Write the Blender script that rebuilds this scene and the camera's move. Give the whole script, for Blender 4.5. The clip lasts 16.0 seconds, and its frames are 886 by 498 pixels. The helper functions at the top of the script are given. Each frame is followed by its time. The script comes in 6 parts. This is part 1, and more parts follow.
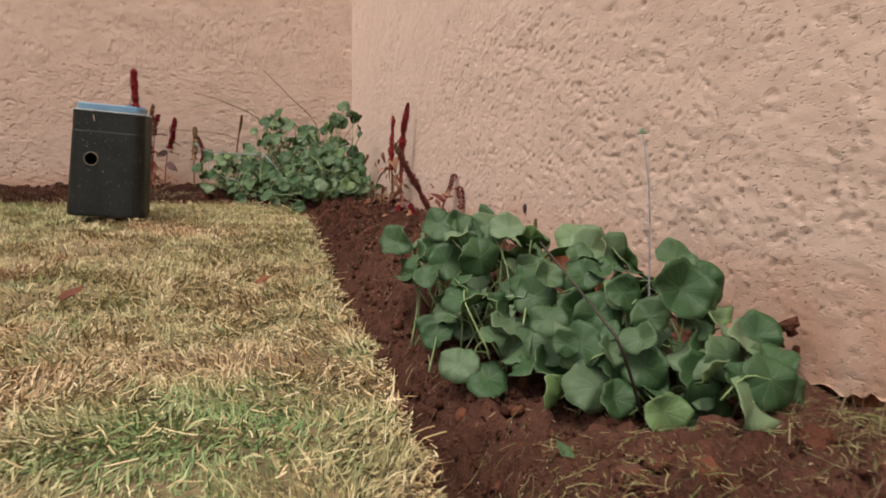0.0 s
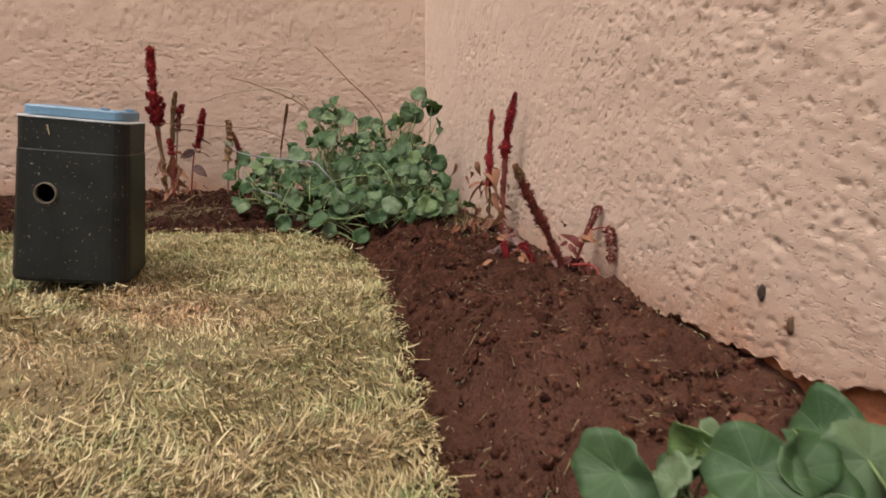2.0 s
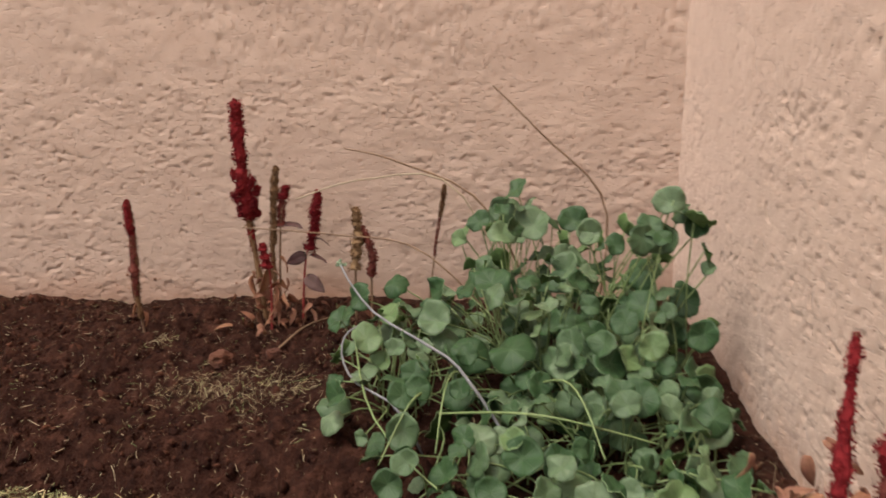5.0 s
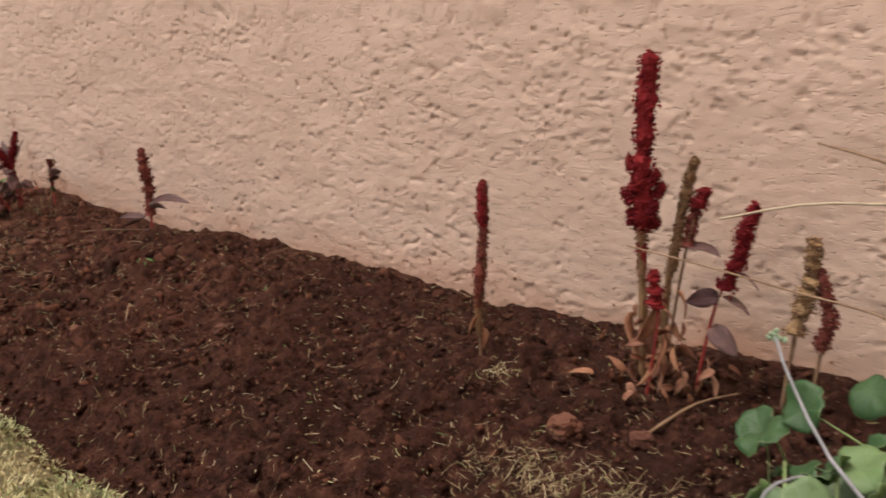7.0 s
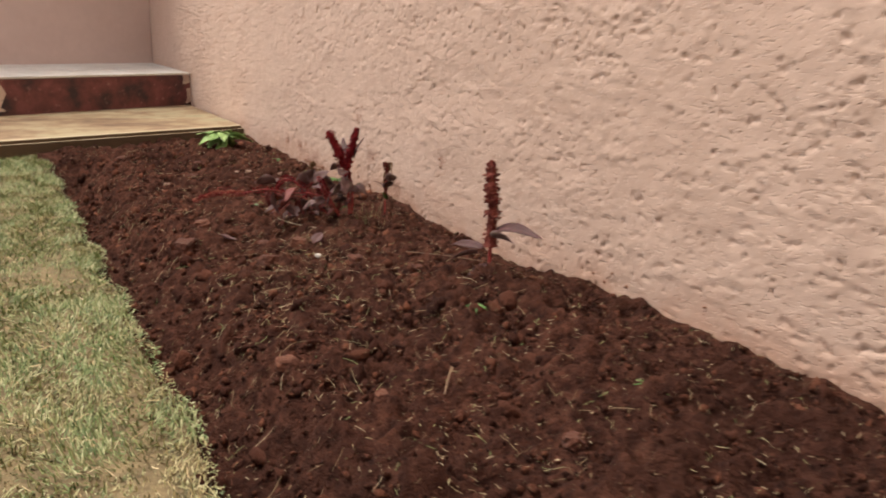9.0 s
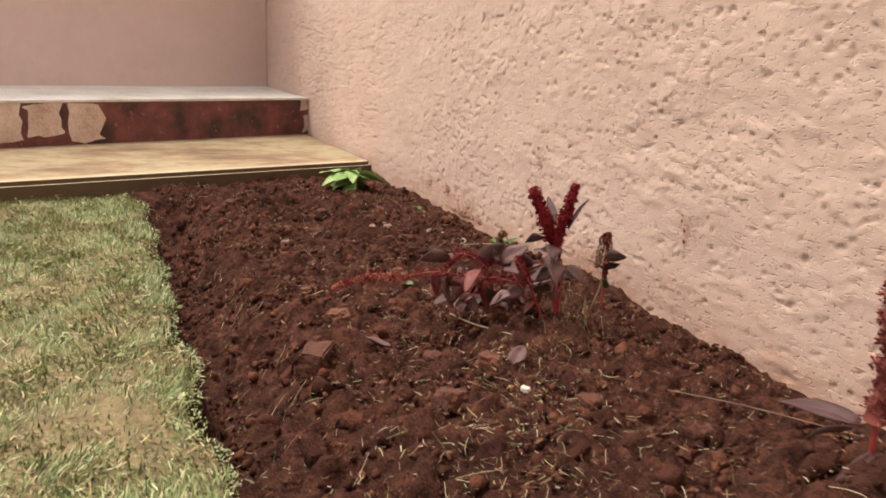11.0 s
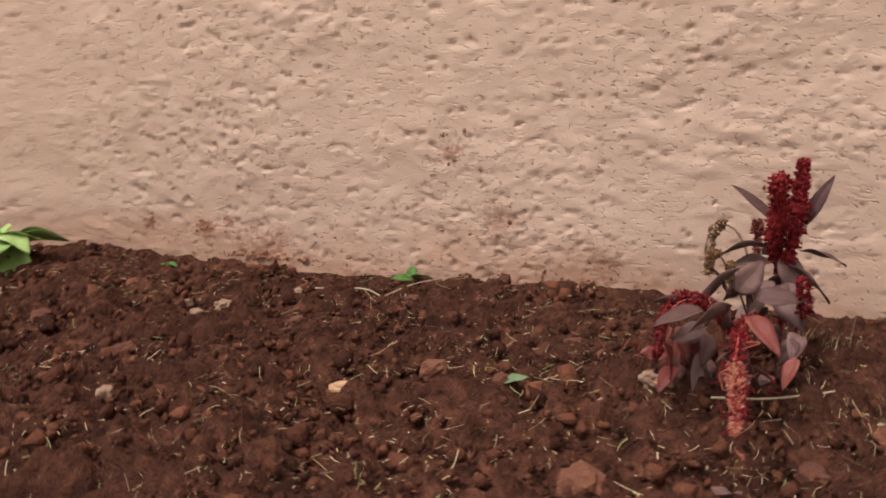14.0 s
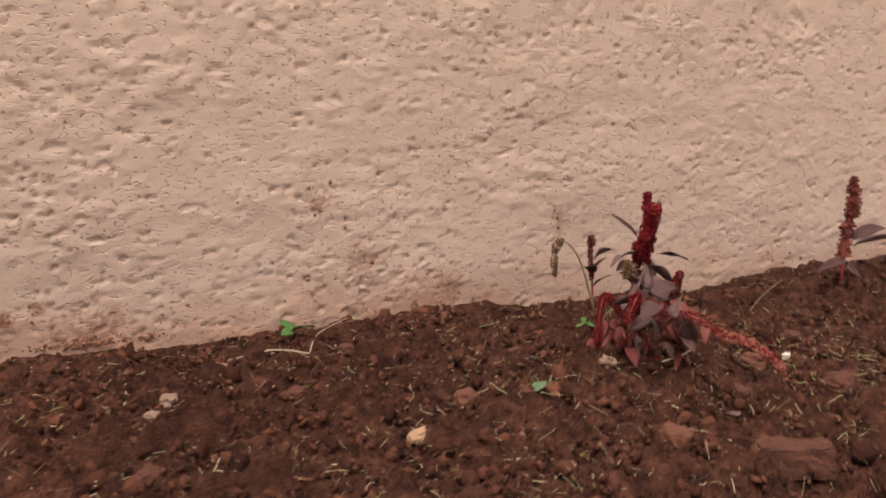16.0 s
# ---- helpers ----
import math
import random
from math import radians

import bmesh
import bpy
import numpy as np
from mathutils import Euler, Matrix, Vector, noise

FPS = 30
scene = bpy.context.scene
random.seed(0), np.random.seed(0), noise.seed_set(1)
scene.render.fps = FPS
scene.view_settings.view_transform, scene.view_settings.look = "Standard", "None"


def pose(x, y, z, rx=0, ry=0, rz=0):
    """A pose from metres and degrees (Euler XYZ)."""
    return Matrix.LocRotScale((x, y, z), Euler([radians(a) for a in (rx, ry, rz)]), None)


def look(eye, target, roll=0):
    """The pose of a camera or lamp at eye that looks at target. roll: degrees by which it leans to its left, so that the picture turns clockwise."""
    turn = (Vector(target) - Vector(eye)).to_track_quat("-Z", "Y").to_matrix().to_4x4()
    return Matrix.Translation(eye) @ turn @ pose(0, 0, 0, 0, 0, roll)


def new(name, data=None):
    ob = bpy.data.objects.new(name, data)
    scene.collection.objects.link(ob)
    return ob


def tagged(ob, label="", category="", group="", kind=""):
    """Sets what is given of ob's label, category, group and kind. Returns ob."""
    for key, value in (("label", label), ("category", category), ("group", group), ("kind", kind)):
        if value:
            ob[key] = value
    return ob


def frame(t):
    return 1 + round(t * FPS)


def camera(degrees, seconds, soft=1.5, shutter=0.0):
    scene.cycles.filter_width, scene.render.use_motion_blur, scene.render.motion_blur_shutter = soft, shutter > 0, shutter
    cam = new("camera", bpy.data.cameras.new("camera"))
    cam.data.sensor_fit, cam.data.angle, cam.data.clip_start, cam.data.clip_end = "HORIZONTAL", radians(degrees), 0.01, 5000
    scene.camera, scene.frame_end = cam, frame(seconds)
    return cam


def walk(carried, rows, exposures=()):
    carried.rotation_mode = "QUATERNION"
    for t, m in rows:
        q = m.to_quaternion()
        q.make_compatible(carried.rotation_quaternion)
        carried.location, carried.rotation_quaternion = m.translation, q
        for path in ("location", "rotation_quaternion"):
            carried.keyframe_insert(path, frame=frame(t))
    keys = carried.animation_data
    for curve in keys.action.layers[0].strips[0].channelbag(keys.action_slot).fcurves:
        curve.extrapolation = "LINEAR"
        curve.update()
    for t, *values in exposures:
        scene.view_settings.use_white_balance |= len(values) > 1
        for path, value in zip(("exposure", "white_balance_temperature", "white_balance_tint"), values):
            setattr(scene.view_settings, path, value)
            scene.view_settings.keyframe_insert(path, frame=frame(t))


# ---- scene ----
cam = camera(60.0, 16.0, soft=1.75, shutter=0.3)
PATH = [
    (0, (-0.047, 1.624, 0.246), (0.762, 4.07, -0.101), 0.9),
    (0.5, (-0.03, 1.814, 0.272), (0.78, 4.242, -0.19), 2.5),
    (1, (-0.008, 2.051, 0.295), (0.803, 4.495, -0.056), 0.6),
    (1.5, (0.023, 2.253, 0.311), (0.711, 4.731, -0.073), -0.1),
    (2, (0.036, 2.419, 0.333), (0.673, 4.9, -0.112), 0.7),
    (2.5, (0.027, 2.59, 0.369), (0.731, 5.05, -0.085), 2.0),
    (3, (0.046, 2.798, 0.407), (0.58, 5.309, -0.008), 3.0),
    (3.2, (0.06, 2.876, 0.419), (0.576, 5.399, 0.064), 2.4),
    (5.3, (0.287, 3.654, 0.651), (-0.092, 6.133, -0.034), 0.9),
    (5.5, (0.273, 3.706, 0.647), (-0.256, 6.156, -0.048), 2.8),
    (6, (0.222, 3.852, 0.643), (-0.521, 6.226, -0.113), 5.6),
    (6.5, (0.168, 3.966, 0.63), (-0.828, 6.261, -0.079), 4.1),
    (7, (0.127, 4.098, 0.592), (-1.275, 6.15, -0.169), 0.6),
    (7.5, (0.087, 4.196, 0.575), (-1.603, 6.037, -0.143), 1.0),
    (8, (0.005, 4.258, 0.569), (-1.954, 5.836, -0.086), 1.7),
    (8.5, (-0.124, 4.3, 0.55), (-2.157, 5.802, -0.061), 3.3),
    (9, (-0.324, 4.347, 0.517), (-2.431, 5.689, -0.203), 2.5),
    (9.5, (-0.497, 4.378, 0.497), (-2.695, 5.55, -0.244), 3.3),
    (10, (-0.657, 4.406, 0.497), (-2.899, 5.496, -0.239), 4.0),
    (10.2, (-0.725, 4.415, 0.495), (-3.013, 5.447, -0.185), 3.0),
    (12.3, (-1.411, 4.479, 0.397), (-3.511, 5.866, -0.255), 0.2),
    (12.5, (-1.485, 4.469, 0.384), (-3.487, 5.972, -0.317), 0.2),
    (13, (-1.65, 4.425, 0.365), (-3.388, 6.243, -0.294), -0.2),
    (13.5, (-1.828, 4.306, 0.381), (-3.168, 6.423, -0.312), 3.8),
    (14, (-2.067, 4.212, 0.403), (-2.873, 6.596, -0.252), -0.6),
    (14.5, (-2.259, 4.181, 0.411), (-2.439, 6.67, -0.32), -2.5),
    (15, (-2.397, 4.198, 0.421), (-2.081, 6.696, -0.221), -1.0),
    (15.5, (-2.57, 4.155, 0.463), (-1.827, 6.586, -0.083), 2.3),
    (16, (-2.783, 4.148, 0.471), (-1.715, 6.442, -0.129), 1.8),
]
EXPOSURES = [(0, 0.46), (3, 0.46), (5.5, 0.61), (6.5, 0.65), (8, 0.77), (9, 0.82), (10, 1.09), (12.5, 1.05), (13.5, 0.92), (14.5, 0.74), (15.5, 0.74), (16, 0.73)]
walk(cam, [(t, look(eye, target, roll)) for t, eye, target, roll in PATH], EXPOSURES)

# ---- light ----
world = bpy.data.worlds.new("sky")
scene.world = world
world.use_nodes = True
wn = world.node_tree
sky = wn.nodes.new("ShaderNodeTexSky")
sky.sky_type, sky.sun_disc = "NISHITA", False
sky.sun_elevation, sky.sun_rotation = radians(63), radians(234)
sky.dust_density, sky.ozone_density = 5.0, 0.3
# a bright veil of cloud over the blue
veil = wn.nodes.new("ShaderNodeMix")
veil.data_type = "RGBA"
veil.inputs[0].default_value = 0.6
veil.inputs[7].default_value = (6.2, 5.95, 5.75, 1)
wn.links.new(sky.outputs[0], veil.inputs[6])
wn.links.new(veil.outputs[2], wn.nodes["Background"].inputs[0])
wn.nodes["Background"].inputs[1].default_value = 0.15
sun = new("sun", bpy.data.lights.new("sun", "SUN"))
sun.data.energy, sun.data.angle, sun.data.color = 1.7, radians(24), (1.0, 0.92, 0.82)
sun.matrix_world = look((0, 0, 0), (0.41, 0.30, -1.0))

# ---- plan ----
XW, YB = 0.715, 5.3755          # inner faces of the two plastered walls
SLAB_Z, STEP_Z = 0.080, 0.237


def smooth(a, b, x):
    t = np.clip((x - a) / (b - a), 0, 1)
    return t * t * (3 - 2 * t)


EDGE_Y = np.array([-6.0, 1.2, 2.1, 2.45, 2.75, 3.0, 3.3, 3.63, 3.9, 4.1, 4.25, 4.34])
EDGE_X = np.array([0.05, 0.08, 0.135, 0.165, 0.195, 0.222, 0.248, 0.270, 0.286, 0.284, 0.255, 0.22])
BACK_X = np.array([-9.0, -3.2, -2.3, -1.3, -0.8, -0.42, -0.25, 0.05, 0.16, 0.22])
BACK_Y = np.array([4.62, 4.60, 4.58, 4.567, 4.555, 4.53, 4.51, 4.465, 4.42, 4.34])


def edge_gap(x, y):
    """Metres from the lawn's edge into the bed; negative on the lawn."""
    wob = 0.007 * np.sin(23 * x + 3 * y) + 0.005 * np.sin(51 * y + 17 * x + 1.3) + 0.003 * np.sin(97 * (x - y))
    dr = x - np.interp(y, EDGE_Y, EDGE_X)
    db = y - np.interp(x, BACK_X, BACK_Y)
    return np.maximum(dr, db) + wob


def lawn_z(x, y):
    return 0.044 * smooth(2.9, 3.8, y) - 0.012 * smooth(2.5, 1.8, y)


def waves(n, low, high, seed):
    r = np.random.default_rng(seed)
    k = np.exp(r.uniform(np.log(low), np.log(high), n))
    a = r.uniform(0, 2 * np.pi, n)
    return k * np.cos(a), k * np.sin(a), r.uniform(0, 2 * np.pi, n), 1 / np.sqrt(k)


WAVES = waves(26, 9, 70, 3)


def lumps(x, y):
    kx, ky, ph, am = WAVES
    total = np.zeros_like(x)
    for i in range(len(kx)):
        total += am[i] * np.sin(kx[i] * x + ky[i] * y + ph[i])
    return total / np.sqrt(np.sum(am ** 2) / 2)


def soil_z(x, y):
    x, y = np.asarray(x, float), np.asarray(y, float)
    gap = np.clip(edge_gap(x, y), 0, 1)
    z = -0.076 + 0.096 * smooth(0.025, 0.18, gap) + 0.022 * smooth(0.15, 0.6, gap)
    z = z - 0.082 * smooth(3.05, 2.55, y) - 0.02 * smooth(3.6, 3.1, y)
    z = z + 0.022 * np.exp(-(((x + 1.95) / 0.2) ** 2 + ((y - 5.06) / 0.12) ** 2)) - 0.018 * smooth(5.18, 5.37, y) * smooth(-2.3, -1.9, x) * smooth(-1.3, -1.7, x)
    z = z + 0.02 * smooth(-2.9, -3.4, x) - 0.013 * smooth(5.2, 5.34, y) * smooth(-2.25, -2.5, x)
    z = np.where(x < -3.0, z + (0.036 - z) * smooth(-3.12, -3.3, x), z)
    z = z + 0.048 * np.exp(-(((x + 1.39) / 0.12) ** 2 + ((y - 5.12) / 0.09) ** 2))
    z = z + 0.012 * np.exp(-(((x + 1.35) / 0.25) ** 2 + ((y - 5.2) / 0.12) ** 2))
    z = z - 0.032 * smooth(XW - 0.055, XW - 0.005, x) * smooth(4.4, 4.0, y) * smooth(2.9, 3.2, y)
    z = z - 0.055 * np.exp(-((y - 2.98) / 0.13) ** 2) * smooth(XW - 0.13, XW - 0.03, x)
    return z + 0.0065 * lumps(x, y) * smooth(0.0, 0.1, gap)


# ---- materials ----
def material(name):
    m = bpy.data.materials.new(name)
    m.use_nodes = True
    t = m.node_tree
    return m, t, t.nodes["Principled BSDF"]


def node(t, kind, **values):
    n = t.nodes.new(kind)
    for key, value in values.items():
        n.inputs[key].default_value = value
    return n


def coords(t, scale=(1, 1, 1)):
    c = t.nodes.new("ShaderNodeTexCoord")
    mp = t.nodes.new("ShaderNodeMapping")
    mp.inputs["Scale"].default_value = scale
    t.links.new(c.outputs["Object"], mp.inputs["Vector"])
    return mp.outputs["Vector"]


def noise_tex(t, vec, scale, detail=4.0, rough=0.6):
    n = node(t, "ShaderNodeTexNoise", Scale=scale, Detail=detail, Roughness=rough)
    t.links.new(vec, n.inputs["Vector"])
    return n.outputs["Fac"]


def ramp(t, fac, stops):
    r = t.nodes.new("ShaderNodeValToRGB")
    e = r.color_ramp.elements
    while len(e) < len(stops):
        e.new(0.5)
    for i, (p, c) in enumerate(stops):
        e[i].position, e[i].color = p, (*c, 1)
    t.links.new(fac, r.inputs[0])
    return r.outputs[0]


def mix(t, fac, a, b, blend="MIX"):
    n = t.nodes.new("ShaderNodeMix")
    n.data_type, n.blend_type = "RGBA", blend
    for v, i in ((fac, 0), (a, 6), (b, 7)):
        if isinstance(v, (int, float)):
            n.inputs[i].default_value = v
        elif isinstance(v, tuple):
            n.inputs[i].default_value = (*v, 1)
        else:
            t.links.new(v, n.inputs[i])
    return n.outputs[2]


def math_node(t, op, a, b=0.0):
    n = t.nodes.new("ShaderNodeMath")
    n.operation = op
    for i, v in ((0, a), (1, b)):
        if isinstance(v, (int, float)):
            n.inputs[i].default_value = v
        else:
            t.links.new(v, n.inputs[i])
    return n.outputs[0]


def bump(t, height, bsdf, strength, distance):
    b = node(t, "ShaderNodeBump", Strength=strength, Distance=distance)
    t.links.new(height, b.inputs["Height"])
    t.links.new(b.outputs[0], bsdf.inputs["Normal"])


STAINS = [((-2.443, YB, 0.244), 0.030, 0.7), ((-3.042, YB, 0.093), 0.022, 0.9), ((-2.92, YB, 0.09), 0.030, 0.9), ((-2.87, YB, 0.105), 0.02, 0.7), ((-2.36, YB, 0.14), 0.06, 0.45), ((-1.965, YB, 0.19), 0.03, 0.5), ((-2.80, YB, 0.05), 0.09, 0.6), ((-2.2, YB, 0.075), 0.05, 0.5)]


def plaster_material():
    m, t, p = material("pink_plaster")
    v = coords(t)
    big = noise_tex(t, v, 1.6, 5)
    mid = noise_tex(t, v, 14, 4)
    col = ramp(t, big, [(0.3, (0.53, 0.385, 0.305)), (0.7, (0.60, 0.45, 0.365))])
    col = mix(t, 0.5, col, ramp(t, mid, [(0.3, (0.50, 0.36, 0.285)), (0.7, (0.62, 0.465, 0.38))]))
    sep = t.nodes.new("ShaderNodeSeparateXYZ")
    t.links.new(v, sep.inputs[0])
    splash = math_node(t, "MULTIPLY", math_node(t, "SUBTRACT", 1.0, math_node(t, "MULTIPLY", sep.outputs[2], 4.5)), noise_tex(t, v, 7, 5))
    col = mix(t, ramp(t, splash, [(0.20, (0, 0, 0)), (0.55, (0.75, 0.75, 0.75))]), col, (0.40, 0.20, 0.12))
    for centre, size, strength in STAINS:
        d = t.nodes.new("ShaderNodeVectorMath")
        d.operation = "DISTANCE"
        d.inputs[1].default_value = centre
        t.links.new(v, d.inputs[0])
        reach = math_node(t, "ADD", math_node(t, "MULTIPLY", d.outputs["Value"], 0.35 / size), math_node(t, "MULTIPLY", noise_tex(t, v, 95, 4, 0.7), 1.0))
        col = mix(t, ramp(t, reach, [(0.56, (strength, strength, strength)), (0.74, (0, 0, 0))]), col, (0.25, 0.105, 0.06))
    # pinholes, the shade of their depth put into the colour, thicker in some stretches than in others
    crowd = math_node(t, "MULTIPLY", math_node(t, "SUBTRACT", noise_tex(t, v, 9, 3), 0.5), 0.10)
    pin = math_node(t, "ADD", noise_tex(t, coords(t, (1.0, 1.0, 1.35)), 120, 1.0, 0.5), crowd)
    holes = ramp(t, pin, [(0.290, (0, 0, 0)), (0.350, (1, 1, 1))])
    col = mix(t, ramp(t, holes, [(0.0, (0.32, 0.32, 0.32)), (0.8, (0, 0, 0))]), col, (0.17, 0.09, 0.06))
    t.links.new(col, p.inputs["Base Color"])
    p.inputs["Roughness"].default_value = 0.75
    # sheen that pales the plaster where it is seen aslant
    p.inputs["Sheen Weight"].default_value, p.inputs["Sheen Roughness"].default_value = 0.45, 0.35
    p.inputs["Sheen Tint"].default_value = (1.0, 0.86, 0.78, 1)
    # short slits left by the trowel, two ways
    slits = ramp(t, math_node(t, "ADD", noise_tex(t, coords(t, (1.0, 1.0, 2.3)), 62, 2.0, 0.55), crowd), [(0.335, (0, 0, 0)), (0.375, (1, 1, 1))])
    drag = t.nodes.new("ShaderNodeMapping")
    drag.inputs["Rotation"].default_value = (radians(38), radians(38), 0)
    drag.inputs["Scale"].default_value = (1.0, 1.0, 3.2)
    t.links.new(v, drag.inputs["Vector"])
    scratch = ramp(t, noise_tex(t, drag.outputs["Vector"], 34, 2.5, 0.6), [(0.30, (0, 0, 0)), (0.36, (1, 1, 1))])
    grain = math_node(t, "ADD", math_node(t, "MULTIPLY", noise_tex(t, v, 320, 2), 0.25), math_node(t, "MULTIPLY", noise_tex(t, v, 110, 3), 0.40))
    cuts = math_node(t, "ADD", math_node(t, "MULTIPLY", slits, 0.7), math_node(t, "MULTIPLY", scratch, 0.35))
    h = math_node(t, "ADD", grain, math_node(t, "ADD", cuts, math_node(t, "MULTIPLY", holes, 1.5)))
    bump(t, h, p, 0.65, 0.0026)
    return m


def plain_material(name, low, high, scale, rough=0.75, bump_scale=120.0, bump_depth=0.002, metallic=0.0):
    m, t, p = material(name)
    v = coords(t)
    a, b = noise_tex(t, v, scale, 5), noise_tex(t, v, scale * 9, 3)
    col = ramp(t, mix(t, 0.4, a, b), [(0.34, low), (0.66, high)])
    t.links.new(col, p.inputs["Base Color"])
    p.inputs["Roughness"].default_value, p.inputs["Metallic"].default_value = rough, metallic
    bump(t, noise_tex(t, v, bump_scale, 4), p, 0.6, bump_depth)
    return m


def corner_shade(t, v):
    """How far the soil is darkened, barely browner, towards the bed's corner end: shade put into its colour."""
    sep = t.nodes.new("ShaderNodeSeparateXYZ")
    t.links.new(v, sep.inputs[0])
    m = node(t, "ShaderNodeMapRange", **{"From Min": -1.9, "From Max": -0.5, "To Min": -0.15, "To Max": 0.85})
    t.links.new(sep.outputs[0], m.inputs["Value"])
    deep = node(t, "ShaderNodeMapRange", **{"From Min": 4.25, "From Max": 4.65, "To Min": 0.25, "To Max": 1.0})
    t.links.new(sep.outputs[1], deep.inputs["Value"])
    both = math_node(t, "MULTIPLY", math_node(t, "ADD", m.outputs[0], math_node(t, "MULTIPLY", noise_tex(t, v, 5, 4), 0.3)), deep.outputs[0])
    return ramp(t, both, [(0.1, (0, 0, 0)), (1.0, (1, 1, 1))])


def island_material(name, stops, rough=0.8, sheen=0.0, patchy=None, translucent=0.0, by_object=False, grit=0.0):
    """Colours drawn piece by piece; patchy: (second stops, scale) mixed in by a slow noise."""
    m, t, p = material(name)
    if by_object:
        g = t.nodes.new("ShaderNodeObjectInfo")
        rand = g.outputs["Random"]
    else:
        g = t.nodes.new("ShaderNodeNewGeometry")
        rand = g.outputs["Random Per Island"]
    col = ramp(t, rand, stops)
    v = coords(t)
    if patchy:
        other, scale, low, high = patchy
        f = ramp(t, noise_tex(t, v, scale, 4), [(low, (0, 0, 0)), (high, (1, 1, 1))])
        col = mix(t, f, col, ramp(t, rand, other))
    col = mix(t, 0.35, col, ramp(t, noise_tex(t, v, 60, 3), [(0.3, (0.55, 0.55, 0.55)), (0.7, (1.2, 1.2, 1.2))]), "MULTIPLY")
    t.links.new(col, p.inputs["Base Color"])
    p.inputs["Roughness"].default_value = rough
    p.inputs["Specular IOR Level"].default_value = 0.12
    if grit:
        # loose soil takes the same painted shade towards the corner end
        t.links.new(mix(t, corner_shade(t, v), col, (0.65, 0.66, 0.68), "MULTIPLY"), p.inputs["Base Color"])
        bump(t, noise_tex(t, v, grit, 4, 0.7), p, 1.0, 0.008)
    if translucent:
        p.inputs["Subsurface Weight"].default_value = translucent
        p.inputs["Subsurface Radius"].default_value = (0.004, 0.006, 0.002)
        p.inputs["Subsurface Scale"].default_value = 0.5
    return m


def soil_material():
    m, t, p = material("red_soil")
    v = coords(t)
    a, b, c = noise_tex(t, v, 3.2, 5), noise_tex(t, v, 38, 5, 0.65), noise_tex(t, v, 210, 3)
    col = ramp(t, b, [(0.30, (0.027, 0.0118, 0.009)), (0.50, (0.092, 0.0375, 0.025)), (0.72, (0.185, 0.078, 0.050))])
    col = mix(t, ramp(t, a, [(0.40, (0, 0, 0)), (0.68, (0.6, 0.6, 0.6))]), col, (0.050, 0.021, 0.0145))
    col = mix(t, ramp(t, c, [(0.66, (0, 0, 0)), (0.74, (0.5, 0.5, 0.5))]), col, (0.20, 0.075, 0.04))
    # shade towards the corner, put into the soil's colour
    col = mix(t, corner_shade(t, v), col, (0.65, 0.66, 0.68), "MULTIPLY")
    sep = t.nodes.new("ShaderNodeSeparateXYZ")
    t.links.new(v, sep.inputs[0])
    # paler, patchy soil towards the bed's front end
    front_pale = node(t, "ShaderNodeMapRange", **{"From Min": 4.1, "From Max": 3.3, "To Min": 0.0, "To Max": 0.75})
    t.links.new(sep.outputs[1], front_pale.inputs["Value"])
    col = mix(t, math_node(t, "MULTIPLY", front_pale.outputs[0], ramp(t, noise_tex(t, v, 6, 4), [(0.3, (0.3, 0.3, 0.3)), (0.6, (1, 1, 1))])), col, (0.155, 0.073, 0.050))
    t.links.new(col, p.inputs["Base Color"])
    p.inputs["Roughness"].default_value = 0.95
    h = math_node(t, "ADD", noise_tex(t, v, 85, 5, 0.7), math_node(t, "MULTIPLY", c, 0.4))
    p.inputs["Specular IOR Level"].default_value = 0.08
    bump(t, h, p, 1.0, 0.020)
    return m


def leaf_material(name, low, high, vein, rough=0.58, strength=0.38, gloss=0.22, backlit=None):
    m, t, p = material(name)
    info = t.nodes.new("ShaderNodeObjectInfo")
    v = coords(t)
    # a few leaves get the yellow-green of light from behind put into their colour
    col = ramp(t, info.outputs["Random"], [(0.0, low), (1.0, high)] if backlit is None else [(0.0, low), (0.40, low), (0.88, high), (0.97, backlit), (1.0, backlit)])
    blotch = noise_tex(t, v, 55, 3)
    col = mix(t, 0.5, col, ramp(t, blotch, [(0.3, (0.65, 0.65, 0.65)), (0.7, (1.25, 1.25, 1.25))]), "MULTIPLY")
    # nine pale veins that run out from the stalk
    sep = t.nodes.new("ShaderNodeSeparateXYZ")
    t.links.new(v, sep.inputs[0])
    ang = math_node(t, "ARCTAN2", sep.outputs[1], sep.outputs[0])
    wave = math_node(t, "ABSOLUTE", math_node(t, "SINE", math_node(t, "MULTIPLY", ang, 4.5)))
    far = t.nodes.new("ShaderNodeVectorMath")
    far.operation = "LENGTH"
    t.links.new(v, far.inputs[0])
    line = math_node(t, "MULTIPLY", wave, math_node(t, "MULTIPLY", far.outputs["Value"], 30.0))
    col = mix(t, ramp(t, line, [(0.010, (strength, strength, strength)), (0.070, (0, 0, 0))]), col, vein)
    t.links.new(col, p.inputs["Base Color"])
    p.inputs["Roughness"].default_value = rough
    p.inputs["Subsurface Weight"].default_value = 0.12
    p.inputs["Specular IOR Level"].default_value = gloss
    p.inputs["Subsurface Radius"].default_value = (0.003, 0.006, 0.002)
    bump(t, math_node(t, "ADD", math_node(t, "ADD", blotch, math_node(t, "MULTIPLY", noise_tex(t, v, 260, 2), 0.3)), math_node(t, "MULTIPLY", wave, 0.3)), p, 0.4, 0.004)
    return m


